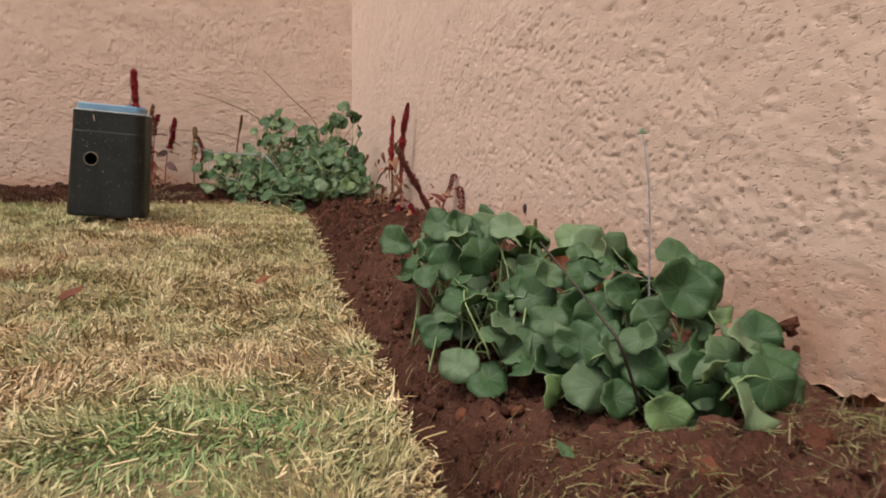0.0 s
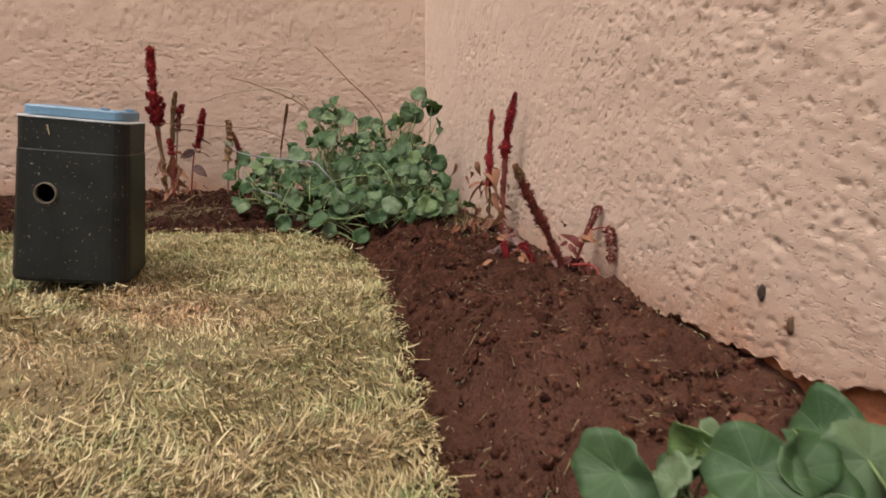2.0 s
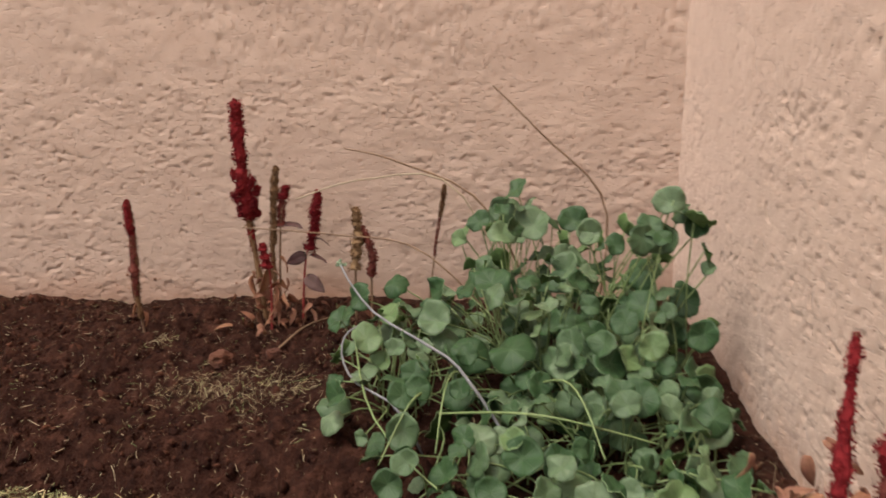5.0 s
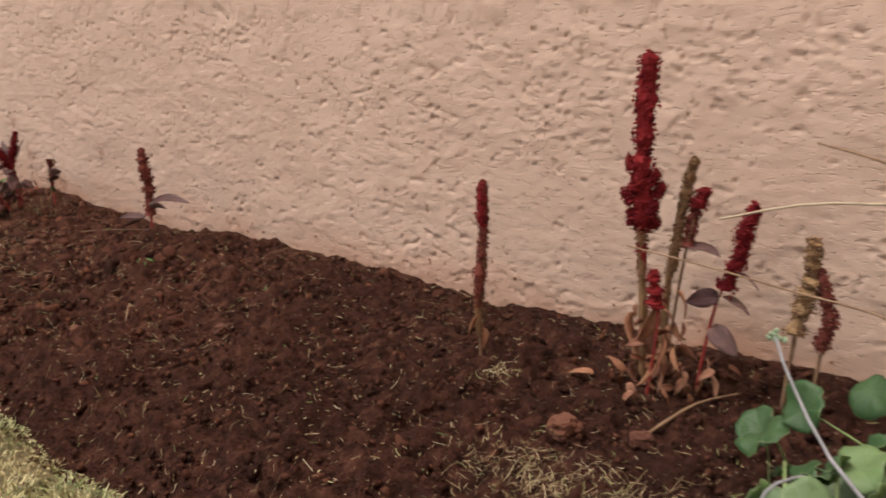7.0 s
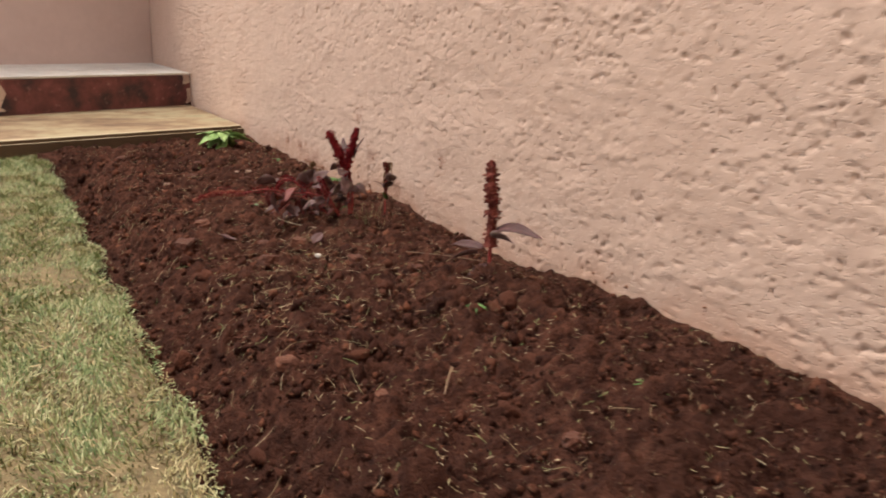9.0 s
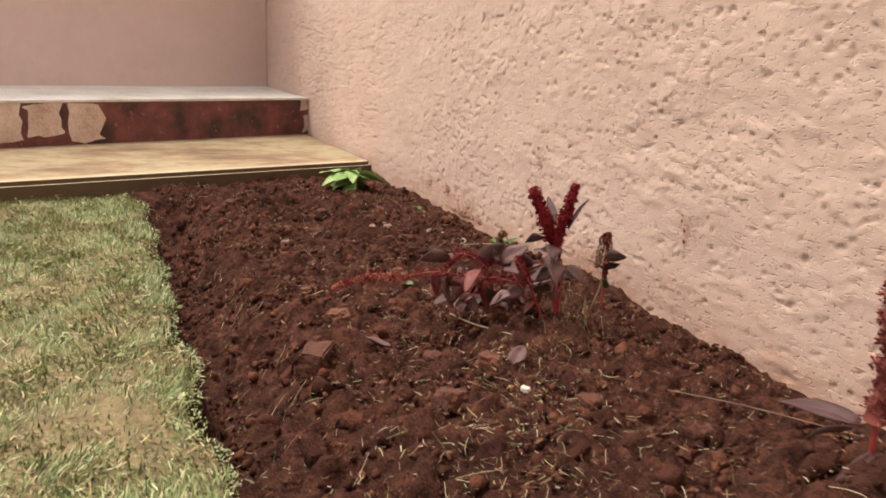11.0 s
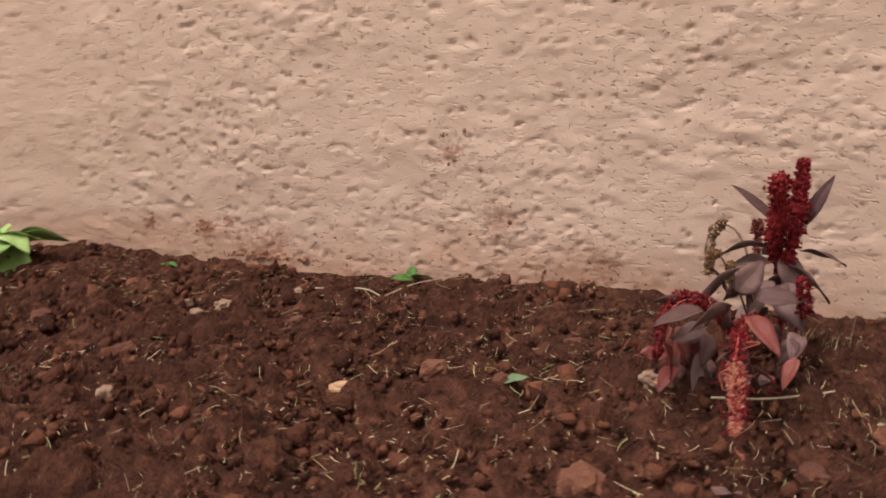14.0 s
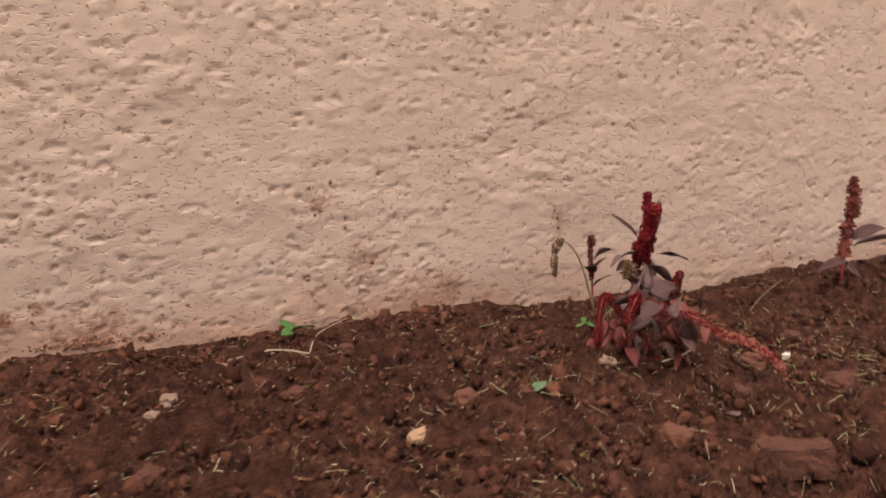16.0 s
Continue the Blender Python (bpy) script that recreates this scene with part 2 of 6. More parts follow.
PLASTER = plaster_material()
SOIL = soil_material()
FAR_PLASTER = plain_material("smooth_dusky_plaster", (0.52, 0.41, 0.37), (0.59, 0.475, 0.43), 2.0, 0.7, 60, 0.0015)
FOUNDATION = plain_material("red_earth_footing", (0.32, 0.11, 0.05), (0.50, 0.19, 0.085), 12, 0.95, 60, 0.01)
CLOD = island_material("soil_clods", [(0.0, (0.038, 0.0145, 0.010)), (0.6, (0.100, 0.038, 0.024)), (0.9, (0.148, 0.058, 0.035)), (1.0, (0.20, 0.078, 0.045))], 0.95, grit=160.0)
STRAW = island_material("straw", [(0.0, (0.12, 0.08, 0.045)), (0.5, (0.28, 0.205, 0.115)), (0.82, (0.48, 0.39, 0.26)), (0.92, (0.30, 0.30, 0.13)), (1.0, (0.13, 0.18, 0.07))], 0.7)
FAR_LAWN = plain_material("dry_lawn_far", (0.22, 0.17, 0.08), (0.40, 0.32, 0.17), 25, 0.95, 90, 0.008)
THATCH = plain_material("lawn_thatch", (0.08, 0.058, 0.028), (0.25, 0.19, 0.095), 30, 0.95, 90, 0.008)
GREEN_STEM = plain_material("green_stem", (0.13, 0.20, 0.07), (0.24, 0.31, 0.13), 20, 0.5)
DRY_STEM = plain_material("dry_stem", (0.13, 0.072, 0.042), (0.28, 0.18, 0.105), 30, 0.7)
GREY_STEM = plain_material("grey_bloomy_stem", (0.15, 0.15, 0.16), (0.27, 0.27, 0.29), 30, 0.7)
DARK_STEM = plain_material("dark_dry_stem", (0.018, 0.014, 0.010), (0.05, 0.038, 0.026), 30, 0.7)
PALE_STEM = plain_material("pale_stem", (0.28, 0.22, 0.15), (0.46, 0.38, 0.27), 30, 0.7)
RED_STEM = plain_material("crimson_stem", (0.22, 0.02, 0.025), (0.38, 0.06, 0.05), 40, 0.55)
NAST = leaf_material("round_leaf", (0.034, 0.076, 0.028), (0.132, 0.190, 0.106), (0.20, 0.28, 0.14), 0.55, 0.24, 0.30, (0.115, 0.182, 0.074))
NAST_BACK = leaf_material("round_leaf_underside", (0.070, 0.125, 0.040), (0.130, 0.200, 0.075), (0.17, 0.25, 0.11), 0.75, 0.45, 0.12)
NAST_RIM = plain_material("round_leaf_rim", (0.16, 0.24, 0.11), (0.26, 0.34, 0.17), 30, 0.6)
LIME = leaf_material("lime_leaf", (0.19, 0.32, 0.10), (0.29, 0.42, 0.15), (0.34, 0.48, 0.20), 0.5)
GREEN = leaf_material("small_green_leaf", (0.05, 0.12, 0.03), (0.10, 0.19, 0.05), (0.15, 0.24, 0.08), 0.5)
PURPLE = leaf_material("purple_leaf", (0.062, 0.028, 0.028), (0.165, 0.102, 0.096), (0.20, 0.08, 0.075), 0.6)
BLOOD = leaf_material("red_leaf", (0.10, 0.022, 0.020), (0.19, 0.056, 0.046), (0.24, 0.05, 0.045), 0.55)
DEAD = leaf_material("dead_leaf", (0.09, 0.03, 0.018), (0.20, 0.07, 0.035), (0.2, 0.08, 0.04), 0.7)
RUST = leaf_material("rust_leaf", (0.17, 0.065, 0.035), (0.33, 0.17, 0.10), (0.33, 0.12, 0.07), 0.65)
CRIMSON = island_material("crimson_florets", [(0.0, (0.07, 0.005, 0.008)), (0.6, (0.155, 0.011, 0.015)), (1.0, (0.29, 0.032, 0.034))], 0.85)
CORAL = island_material("coral_florets", [(0.0, (0.24, 0.04, 0.04)), (0.6, (0.36, 0.12, 0.085)), (1.0, (0.46, 0.25, 0.17))], 0.85)
TAN = island_material("spent_florets", [(0.0, (0.085, 0.042, 0.026)), (0.6, (0.185, 0.105, 0.056)), (1.0, (0.31, 0.20, 0.11))], 0.9)
MAROON = island_material("dull_maroon_florets", [(0.0, (0.075, 0.014, 0.015)), (0.6, (0.16, 0.036, 0.033)), (1.0, (0.28, 0.11, 0.075))], 0.9)


def lawn_material():
    m, t, p = material("grass_blades")
    g = t.nodes.new("ShaderNodeNewGeometry")
    rand = g.outputs["Random Per Island"]
    v = coords(t)
    dry = ramp(t, rand, [(0.0, (0.07, 0.042, 0.02)), (0.3, (0.29, 0.205, 0.105)), (0.70, (0.55, 0.41, 0.215)), (0.90, (0.82, 0.70, 0.47)), (1.0, (0.22, 0.25, 0.09))])
    olive = ramp(t, rand, [(0.0, (0.07, 0.065, 0.024)), (0.45, (0.26, 0.245, 0.10)), (0.85, (0.54, 0.48, 0.26)), (1.0, (0.17, 0.24, 0.08))])
    green = ramp(t, rand, [(0.0, (0.065, 0.12, 0.032)), (0.5, (0.165, 0.245, 0.080)), (0.8, (0.31, 0.35, 0.155)), (1.0, (0.54, 0.52, 0.31))])
    n1, n2 = noise_tex(t, v, 2.3, 3), noise_tex(t, v, 11, 4, 0.65)
    dry = mix(t, ramp(t, noise_tex(t, v, 4.3, 5, 0.65), [(0.46, (0, 0, 0)), (0.64, (0.8, 0.8, 0.8))]), dry, ramp(t, rand, [(0.0, (0.10, 0.045, 0.022)), (0.6, (0.34, 0.17, 0.085)), (1.0, (0.60, 0.42, 0.25))]))
    sep = t.nodes.new("ShaderNodeSeparateXYZ")
    t.links.new(v, sep.inputs[0])
    # drier towards the open lawn in front, greener along the far bed
    side = node(t, "ShaderNodeMapRange", **{"From Min": 3.0, "From Max": 4.2, "To Min": 0.02, "To Max": 0.22})
    t.links.new(sep.outputs[1], side.inputs["Value"])
    col = mix(t, ramp(t, math_node(t, "ADD", n1, side.outputs[0]), [(0.44, (0, 0, 0)), (0.66, (0.85, 0.85, 0.85))]), dry, olive)
    far = node(t, "ShaderNodeMapRange", **{"From Min": -0.3, "From Max": -1.6, "To Min": -0.01, "To Max": 0.24})
    t.links.new(sep.outputs[0], far.inputs["Value"])
    col = mix(t, ramp(t, math_node(t, "ADD", n2, far.outputs[0]), [(0.54, (0, 0, 0)), (0.70, (0.85, 0.85, 0.85))]), col, green)
    # one lush patch
    d = t.nodes.new("ShaderNodeVectorMath")
    d.operation = "DISTANCE"
    d.inputs[1].default_value = (-0.04, 2.32, 0.0)
    t.links.new(v, d.inputs[0])
    patch = math_node(t, "ADD", d.outputs["Value"], math_node(t, "MULTIPLY", n2, 0.25))
    col = mix(t, ramp(t, patch, [(0.20, (1, 1, 1)), (0.34, (0, 0, 0))]), col, ramp(t, rand, [(0.0, (0.09, 0.16, 0.05)), (0.55, (0.19, 0.28, 0.10)), (0.85, (0.34, 0.37, 0.17)), (1.0, (0.50, 0.46, 0.25))]))
    t.links.new(col, p.inputs["Base Color"])
    p.inputs["Roughness"].default_value = 0.65
    return m


GRASS = lawn_material()


# ---- building helpers ----
def mesh_object(name, verts, faces, mat, parent=None, label="", smooth_faces=False):
    me = bpy.data.meshes.new(name)
    me.from_pydata([tuple(v) for v in verts], [], [tuple(f) for f in faces])
    me.materials.append(mat)
    if smooth_faces:
        me.polygons.foreach_set("use_smooth", np.ones(len(me.polygons), bool))
    me.update()
    ob = new(name, me)
    ob.parent = parent
    return tagged(ob, label) if label else ob


def array_mesh(name, verts, quads, mat, smooth_faces=False):
    """A mesh out of numpy arrays: n x 3 and m x 4 (or m x 3)."""
    me = bpy.data.meshes.new(name)
    k = quads.shape[1]
    me.vertices.add(len(verts))
    me.vertices.foreach_set("co", np.ascontiguousarray(verts, np.float32).ravel())
    me.loops.add(len(quads) * k)
    me.loops.foreach_set("vertex_index", np.ascontiguousarray(quads, np.int32).ravel())
    me.polygons.add(len(quads))
    me.polygons.foreach_set("loop_start", np.arange(0, len(quads) * k, k, dtype=np.int32))
    me.polygons.foreach_set("loop_total", np.full(len(quads), k, np.int32))
    if smooth_faces:
        me.polygons.foreach_set("use_smooth", np.ones(len(quads), bool))
    me.materials.append(mat)
    me.update(calc_edges=True)
    me.validate()
    return me


def part(name, bm, mat, parent=None, label="", smooth_faces=False):
    me = bpy.data.meshes.new(name)
    bm.normal_update()
    if smooth_faces:
        for f in bm.faces:
            f.smooth = True
    bm.to_mesh(me)
    bm.free()
    me.materials.append(mat)
    ob = new(name, me)
    ob.parent = parent
    return tagged(ob, label) if label else ob


def empty(name, at=(0, 0, 0)):
    ob = new(name)
    ob.location = at
    ob.empty_display_size = 0.05
    return ob


def box_bm(x0, x1, y0, y1, z0, z1, bevel=0.0):
    bm = bmesh.new()
    bmesh.ops.create_cube(bm, size=1)
    for v in bm.verts:
        v.co = ((x0 + x1) / 2 + v.co.x * (x1 - x0), (y0 + y1) / 2 + v.co.y * (y1 - y0), (z0 + z1) / 2 + v.co.z * (z1 - z0))
    if bevel:
        bmesh.ops.bevel(bm, geom=list(bm.edges), offset=bevel, segments=2, affect="EDGES")
    return bm


def bezier(points, n):
    """n points on a smooth line through the given ones."""
    pts = [Vector(p) for p in points]
    if len(pts) == 2:
        return [pts[0].lerp(pts[1], i / (n - 1)) for i in range(n)]
    out = []
    for i in range(n):
        s = i / (n - 1) * (len(pts) - 1)
        k = min(int(s), len(pts) - 2)
        u = s - k
        p0, p1, p2, p3 = pts[max(k - 1, 0)], pts[k], pts[k + 1], pts[min(k + 2, len(pts) - 1)]
        out.append(0.5 * ((2 * p1) + (p2 - p0) * u + (2 * p0 - 5 * p1 + 4 * p2 - p3) * u * u + (3 * p1 - p0 - 3 * p2 + p3) * u ** 3))
    return out


def tube_bm(points, r0, r1, sides=6, n=12, bm=None, origin=Vector()):
    bm = bm or bmesh.new()
    line = [p - origin for p in bezier(points, n)]
    rings = []
    for i, p in enumerate(line):
        d = (line[min(i + 1, n - 1)] - line[max(i - 1, 0)]).normalized()
        a = d.orthogonal().normalized() if abs(d.z) > 0.98 else d.cross(Vector((0, 0, 1))).normalized()
        b = d.cross(a)
        r = r0 + (r1 - r0) * i / (n - 1)
        rings.append([bm.verts.new(p + r * (math.cos(2 * math.pi * k / sides) * a + math.sin(2 * math.pi * k / sides) * b)) for k in range(sides)])
    for i in range(n - 1):
        for k in range(sides):
            bm.faces.new((rings[i][k], rings[i][(k + 1) % sides], rings[i + 1][(k + 1) % sides], rings[i + 1][k]))
    bm.faces.new(rings[0][::-1])
    bm.faces.new(rings[-1])
    return bm


# ---- walls ----
def filtered(nu, nv, step, lu, lv, seed):
    """Smooth noise of unit spread on a grid; lu, lv: the size of its spots in metres."""
    r = np.random.default_rng(seed)
    w = np.fft.rfft2(r.standard_normal((nu, nv)))
    fu, fv = np.fft.fftfreq(nu, step)[:, None], np.fft.rfftfreq(nv, step)[None, :]
    out = np.fft.irfft2(w * np.exp(-2 * (np.pi ** 2) * ((fu * lu) ** 2 + (fv * lv) ** 2)), s=(nu, nv))
    return out / out.std()


def plaster_relief(nu, nv, step, seed, torn):
    """Trowelled render: slow waves, a skin dragged into short ledges that run several ways, and pits where it tore. torn: how easily."""
    f = lambda lu, lv, k: filtered(nu, nv, step, lu, lv, seed + k)
    fine = f(0.0040, 0.0032, 1)
    where = f(0.10, 0.07, 6)
    h = 0.0007 * f(0.07, 0.035, 7) + 0.00026 * f(0.0085, 0.0050, 3)
    # ledges: the skin steps up along the lines where a slow field crosses nought, for short stretches only
    for k, (lu, lv) in enumerate(((0.020, 0.007), (0.012, 0.009), (0.009, 0.016))):
        field = f(lu, lv, 10 + k) + 0.25 * fine
        stretch = smooth(0.2, 1.0, f(0.022, 0.016, 20 + k) + 0.3 * where)
        h += (0.00095 if k < 2 else 0.0006) * smooth(-0.12, 0.12, field) * stretch
    slit = (f(0.0062, 0.0026, 4) + 0.4 * fine) / 1.08
    pock = (f(0.0027, 0.0025, 5) + 0.2 * fine) / 1.02
    h -= 0.0024 * smooth(0.0, 0.34, slit + 0.22 * where - 1.58 + 1.2 * torn)
    h -= 0.0042 * smooth(0.0, 0.36, pock + 0.20 * where - 2.02 + 1.2 * torn)
    return h


def plaster_wall(name, label, along, start, end, face, z_low, thickness, ragged, seed, fine_from, torn, height):
    """A wall whose plastered face has real relief up to 1.3 m and goes on plainly above. along: 'x' or 'y'."""
    step = 0.0041
    nu, nv = int((end - start) / step) + 1, int((1.3 - z_low) / step) + 1
    u, v = np.linspace(start, end, nu), np.linspace(z_low, 1.3, nv)
    h = plaster_relief(nu, nv, step, seed, torn)
    ku = np.unique(np.concatenate([np.arange(nu)[u >= fine_from], np.arange(0, nu, 3), [nu - 1]]))
    near = np.arange(0, nv, 2)
    kv = np.unique(np.concatenate([np.arange(nv)[v <= 0.58], near[v[near] <= 0.95], np.arange(0, nv, 6), [nv - 1]]))
    u, v, h = u[ku], v[kv], h[np.ix_(ku, kv)]
    nu, nv = len(u), len(v)
    U, V = np.meshgrid(u, v, indexing="ij")
    if ragged:
        rag = 0.005 * np.sin(U * 31) + 0.003 * np.sin(U * 77 + 1) + 0.003 * np.sin(U * 173 + 2 * np.sin(U * 41))
        low = ragged(U) + rag
        V = np.where(V < low, low, V)
    h = h * np.clip((1.3 - V) / 0.05, 0, 1)
    co = np.empty((nu * nv + 12, 3))
    a, b = (0, 1) if along == "x" else (1, 0)
    co[:nu * nv, a], co[:nu * nv, b], co[:nu * nv, 2] = U.ravel(), (face - h).ravel(), V.ravel()
    i = (np.arange(nu - 1)[:, None] * nv + np.arange(nv - 1)[None, :]).ravel()
    quads = np.stack([i, i + nv, i + nv + 1, i + 1], 1)
    k = nu * nv
    back, foot = face + thickness, face + 0.022
    corners = [(start, face, 1.3), (end, face, 1.3), (end, face, height), (start, face, height), (start, back, z_low), (end, back, z_low),
               (end, back, height), (start, back, height), (start, foot, z_low), (end, foot, z_low), (start, foot, 1.3), (end, foot, 1.3)]
    for n, (p, q, z) in enumerate(corners):
        co[k + n, a], co[k + n, b], co[k + n, 2] = p, q, z
    box = np.array([[0, 1, 2, 3], [3, 2, 6, 7], [5, 4, 7, 6], [8, 9, 5, 4], [9, 8, 10, 11]]) + k
    quads = np.concatenate([quads, box])
    if along == "y":
        quads = quads[:, ::-1]
    ob = new(name, array_mesh(name, co, quads, PLASTER, True))
    return tagged(ob, label, "wall", kind="structure")


plaster_wall("wall_north", "rough pink plastered garden wall with pitted trowel marks", "x", -5.8, XW + 0.006, YB, -0.10, 0.22, None, 11, -3.2, 0.0, 2.6)
PLASTER_Y = [1.9, 2.3, 2.5, 2.75, 3.0, 3.06, 3.13, 3.29, 3.43, 3.6, 3.8, 4.3, 4.8, 5.4]
PLASTER_Z = [-0.04, -0.047, -0.052, -0.03, 0.005, 0.036, 0.022, 0.008, 0.012, 0.004, 0.018, 0.01, -0.04, -0.05]
plaster_wall("wall_east", "rough pink plastered wall, ragged edge along its foot", "y", 0.9, YB + 0.006, XW, -0.12, 0.22,
             lambda u: np.interp(u, PLASTER_Y, PLASTER_Z), 23, 1.9, 0.07, 5.4)
tagged(part("wall_east_rear", box_bm(XW, XW + 0.22, -6.0, 0.9, -0.12, 5.4), PLASTER), "pink plastered garden wall", "wall", kind="structure")
tagged(part("wall_footing", box_bm(XW + 0.016, XW + 0.05, 0.9, YB, -0.4, 0.06), FOUNDATION), "bare red earth footing under the plaster", "footing", kind="structure")


def sheared(x_near, x_far, x_near2, x_far2, z0, z1, y0=2.0, y1=YB - 0.002, bevel=0.004):
    """A block whose long sides run from y0 to y1 a little askew: x at y=4.25 and at the wall, front and back."""
    bm = bmesh.new()
    bmesh.ops.create_cube(bm, size=1)
    for v in bm.verts:
        y = y1 if v.co.y > 0 else y0
        s = (y - 4.25) / (YB - 4.25)
        x = (x_near + (x_far - x_near) * s) if v.co.x > 0 else (x_near2 + (x_far2 - x_near2) * s)
        v.co = (x, y, z1 if v.co.z > 0 else z0)
    bmesh.ops.bevel(bm, geom=list(bm.edges), offset=bevel, segments=2, affect="EDGES")
    return bm


def subdivided(bm, cuts, amount, seed):
    bmesh.ops.subdivide_edges(bm, edges=list(bm.edges), cuts=cuts, use_grid_fill=True)
    for v in bm.verts:
        v.co += amount * noise.noise_vector(v.co * 9 + Vector((seed, 0, 0)))
    return bm


def slab_material():
    m, t, p = material("stained_screed")
    v = coords(t, (1.0, 0.6, 1.0))
    a, b = noise_tex(t, v, 5.5, 6, 0.65), noise_tex(t, coords(t), 17, 5)
    col = ramp(t, a, [(0.34, (0.13, 0.078, 0.045)), (0.46, (0.26, 0.178, 0.098)), (0.57, (0.36, 0.295, 0.175)), (0.70, (0.25, 0.235, 0.135))])
    col = mix(t, ramp(t, b, [(0.52, (0, 0, 0)), (0.68, (0.65, 0.65, 0.65))]), col, (0.20, 0.115, 0.055))
    # pale worn arris along the front, moss and earth on the upright face
    o = coords(t)
    sep = t.nodes.new("ShaderNodeSeparateXYZ")
    t.links.new(o, sep.inputs[0])
    inset = math_node(t, "ADD", math_node(t, "ADD", sep.outputs[0], math_node(t, "MULTIPLY", sep.outputs[1], 0.2488)), 3.27 - 0.2488 * 4.25)
    worn = math_node(t, "ADD", math_node(t, "ADD", math_node(t, "MULTIPLY", inset, 8.0), 1.0), math_node(t, "MULTIPLY", noise_tex(t, o, 11, 4), 0.5))
    col = mix(t, ramp(t, worn, [(0.72, (0, 0, 0)), (0.98, (0.75, 0.75, 0.75))]), col, (0.48, 0.40, 0.26))
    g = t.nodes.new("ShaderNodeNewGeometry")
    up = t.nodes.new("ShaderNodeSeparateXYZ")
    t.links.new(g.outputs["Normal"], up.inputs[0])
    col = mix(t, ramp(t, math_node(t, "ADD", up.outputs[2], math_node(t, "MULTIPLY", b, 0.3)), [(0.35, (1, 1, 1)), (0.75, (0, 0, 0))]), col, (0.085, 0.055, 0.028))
    t.links.new(col, p.inputs["Base Color"])
    p.inputs["Roughness"].default_value = 0.75
    bump(t, b, p, 0.4, 0.004)
    return m


def red_paint_material():
    m, t, p = material("worn_red_floor_paint")
    v = coords(t)
    a, b = noise_tex(t, v, 9, 5), noise_tex(t, v, 40, 4)
    col = ramp(t, a, [(0.35, (0.035, 0.018, 0.019)), (0.5, (0.115, 0.034, 0.032)), (0.68, (0.20, 0.068, 0.060))])
    col = mix(t, ramp(t, b, [(0.62, (0, 0, 0)), (0.72, (0.4, 0.4, 0.4))]), col, (0.40, 0.25, 0.20))
    t.links.new(col, p.inputs["Base Color"])
    p.inputs["Roughness"].default_value = 0.5
    bump(t, b, p, 0.3, 0.002)
    return m


SLAB_MAT, RED_PAINT = slab_material(), red_paint_material()
CREAM = plain_material("cream_paint", (0.40, 0.27, 0.22), (0.66, 0.58, 0.48), 14, 0.7, 60, 0.003)
WHITE_TOP = plain_material("weathered_white_paint", (0.48, 0.47, 0.43), (0.74, 0.73, 0.68), 6, 0.6, 40, 0.003)
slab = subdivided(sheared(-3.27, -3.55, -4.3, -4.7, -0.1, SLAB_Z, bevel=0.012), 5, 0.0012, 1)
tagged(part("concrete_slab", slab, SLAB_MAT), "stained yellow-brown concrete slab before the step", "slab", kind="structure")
step = empty("red_step", (-4.2, 4.8, 0))
tagged(step, "step with worn dark red paint and white top", "step", kind="structure")
step_body = part("riser", sheared(-3.99, -4.42, -5.1, -5.5, 0.0, STEP_Z - 0.006), RED_PAINT, None)
step_top = part("tread", subdivided(sheared(-3.985, -4.415, -5.1, -5.5, STEP_Z - 0.006, STEP_Z + 0.004, bevel=0.003), 3, 0.002, 4), WHITE_TOP, None, "weathered white painted tread")


def at_riser(y, out=0.0):
    return -3.99 - 0.43 * (y - 4.25) / (YB - 4.25) + out


end_strip = []
for i, (y0, w, z0, z1) in enumerate([(YB - 0.038, 0.034, 0.188, 0.236), (YB - 0.024, 0.020, 0.095, 0.165), (4.402, 0.112, 0.090, 0.230), (4.275, 0.105, 0.115, 0.232), (4.145, 0.11, 0.100, 0.229), (4.0, 0.12, 0.10, 0.23), (3.86, 0.11, 0.12, 0.228), (3.70, 0.13, 0.10, 0.23)]):
    bm = box_bm(-0.006, 0.003, 0, w, z0, z1, 0.0025)
    bmesh.ops.subdivide_edges(bm, edges=list(bm.edges), cuts=3, use_grid_fill=True)
    for v in bm.verts:
        v.co += Vector((0, 0.022, 0.020)) * noise.noise(Vector((i * 7, v.co.y * 28, v.co.z * 28)))
        v.co.x += at_riser(y0 + v.co.y)
        v.co.y += y0
    end_strip.append(part("paint_flake", bm, CREAM))
for o in (step_body, step_top, *end_strip):
    o.parent = step
    o.matrix_parent_inverse = Matrix.Translation(step.location).inverted()
tagged(part("wall_west", sheared(-4.82, -5.27, -5.1, -5.55, 0.0, 2.0, y0=0.0), FAR_PLASTER), "smooth dusky pink plastered wall behind the step", "wall", kind="structure")

# ---- ground ----
tagged(part("ground", box_bm(-120, 120, -200, 120, -0.6, -0.30), FAR_LAWN), "dry grassy earth reaching away", "ground", kind="structure")


def grid_arrays(x0, x1, y0, y1, step):
    nx, ny = int((x1 - x0) / step) + 1, int((y1 - y0) / step) + 1
    X, Y = np.meshgrid(np.linspace(x0, x1, nx), np.linspace(y0, y1, ny), indexing="ij")
    i = (np.arange(nx - 1)[:, None] * ny + np.arange(ny - 1)[None, :]).ravel()
    return X.ravel(), Y.ravel(), np.stack([i, i + ny, i + ny + 1, i + 1], 1)


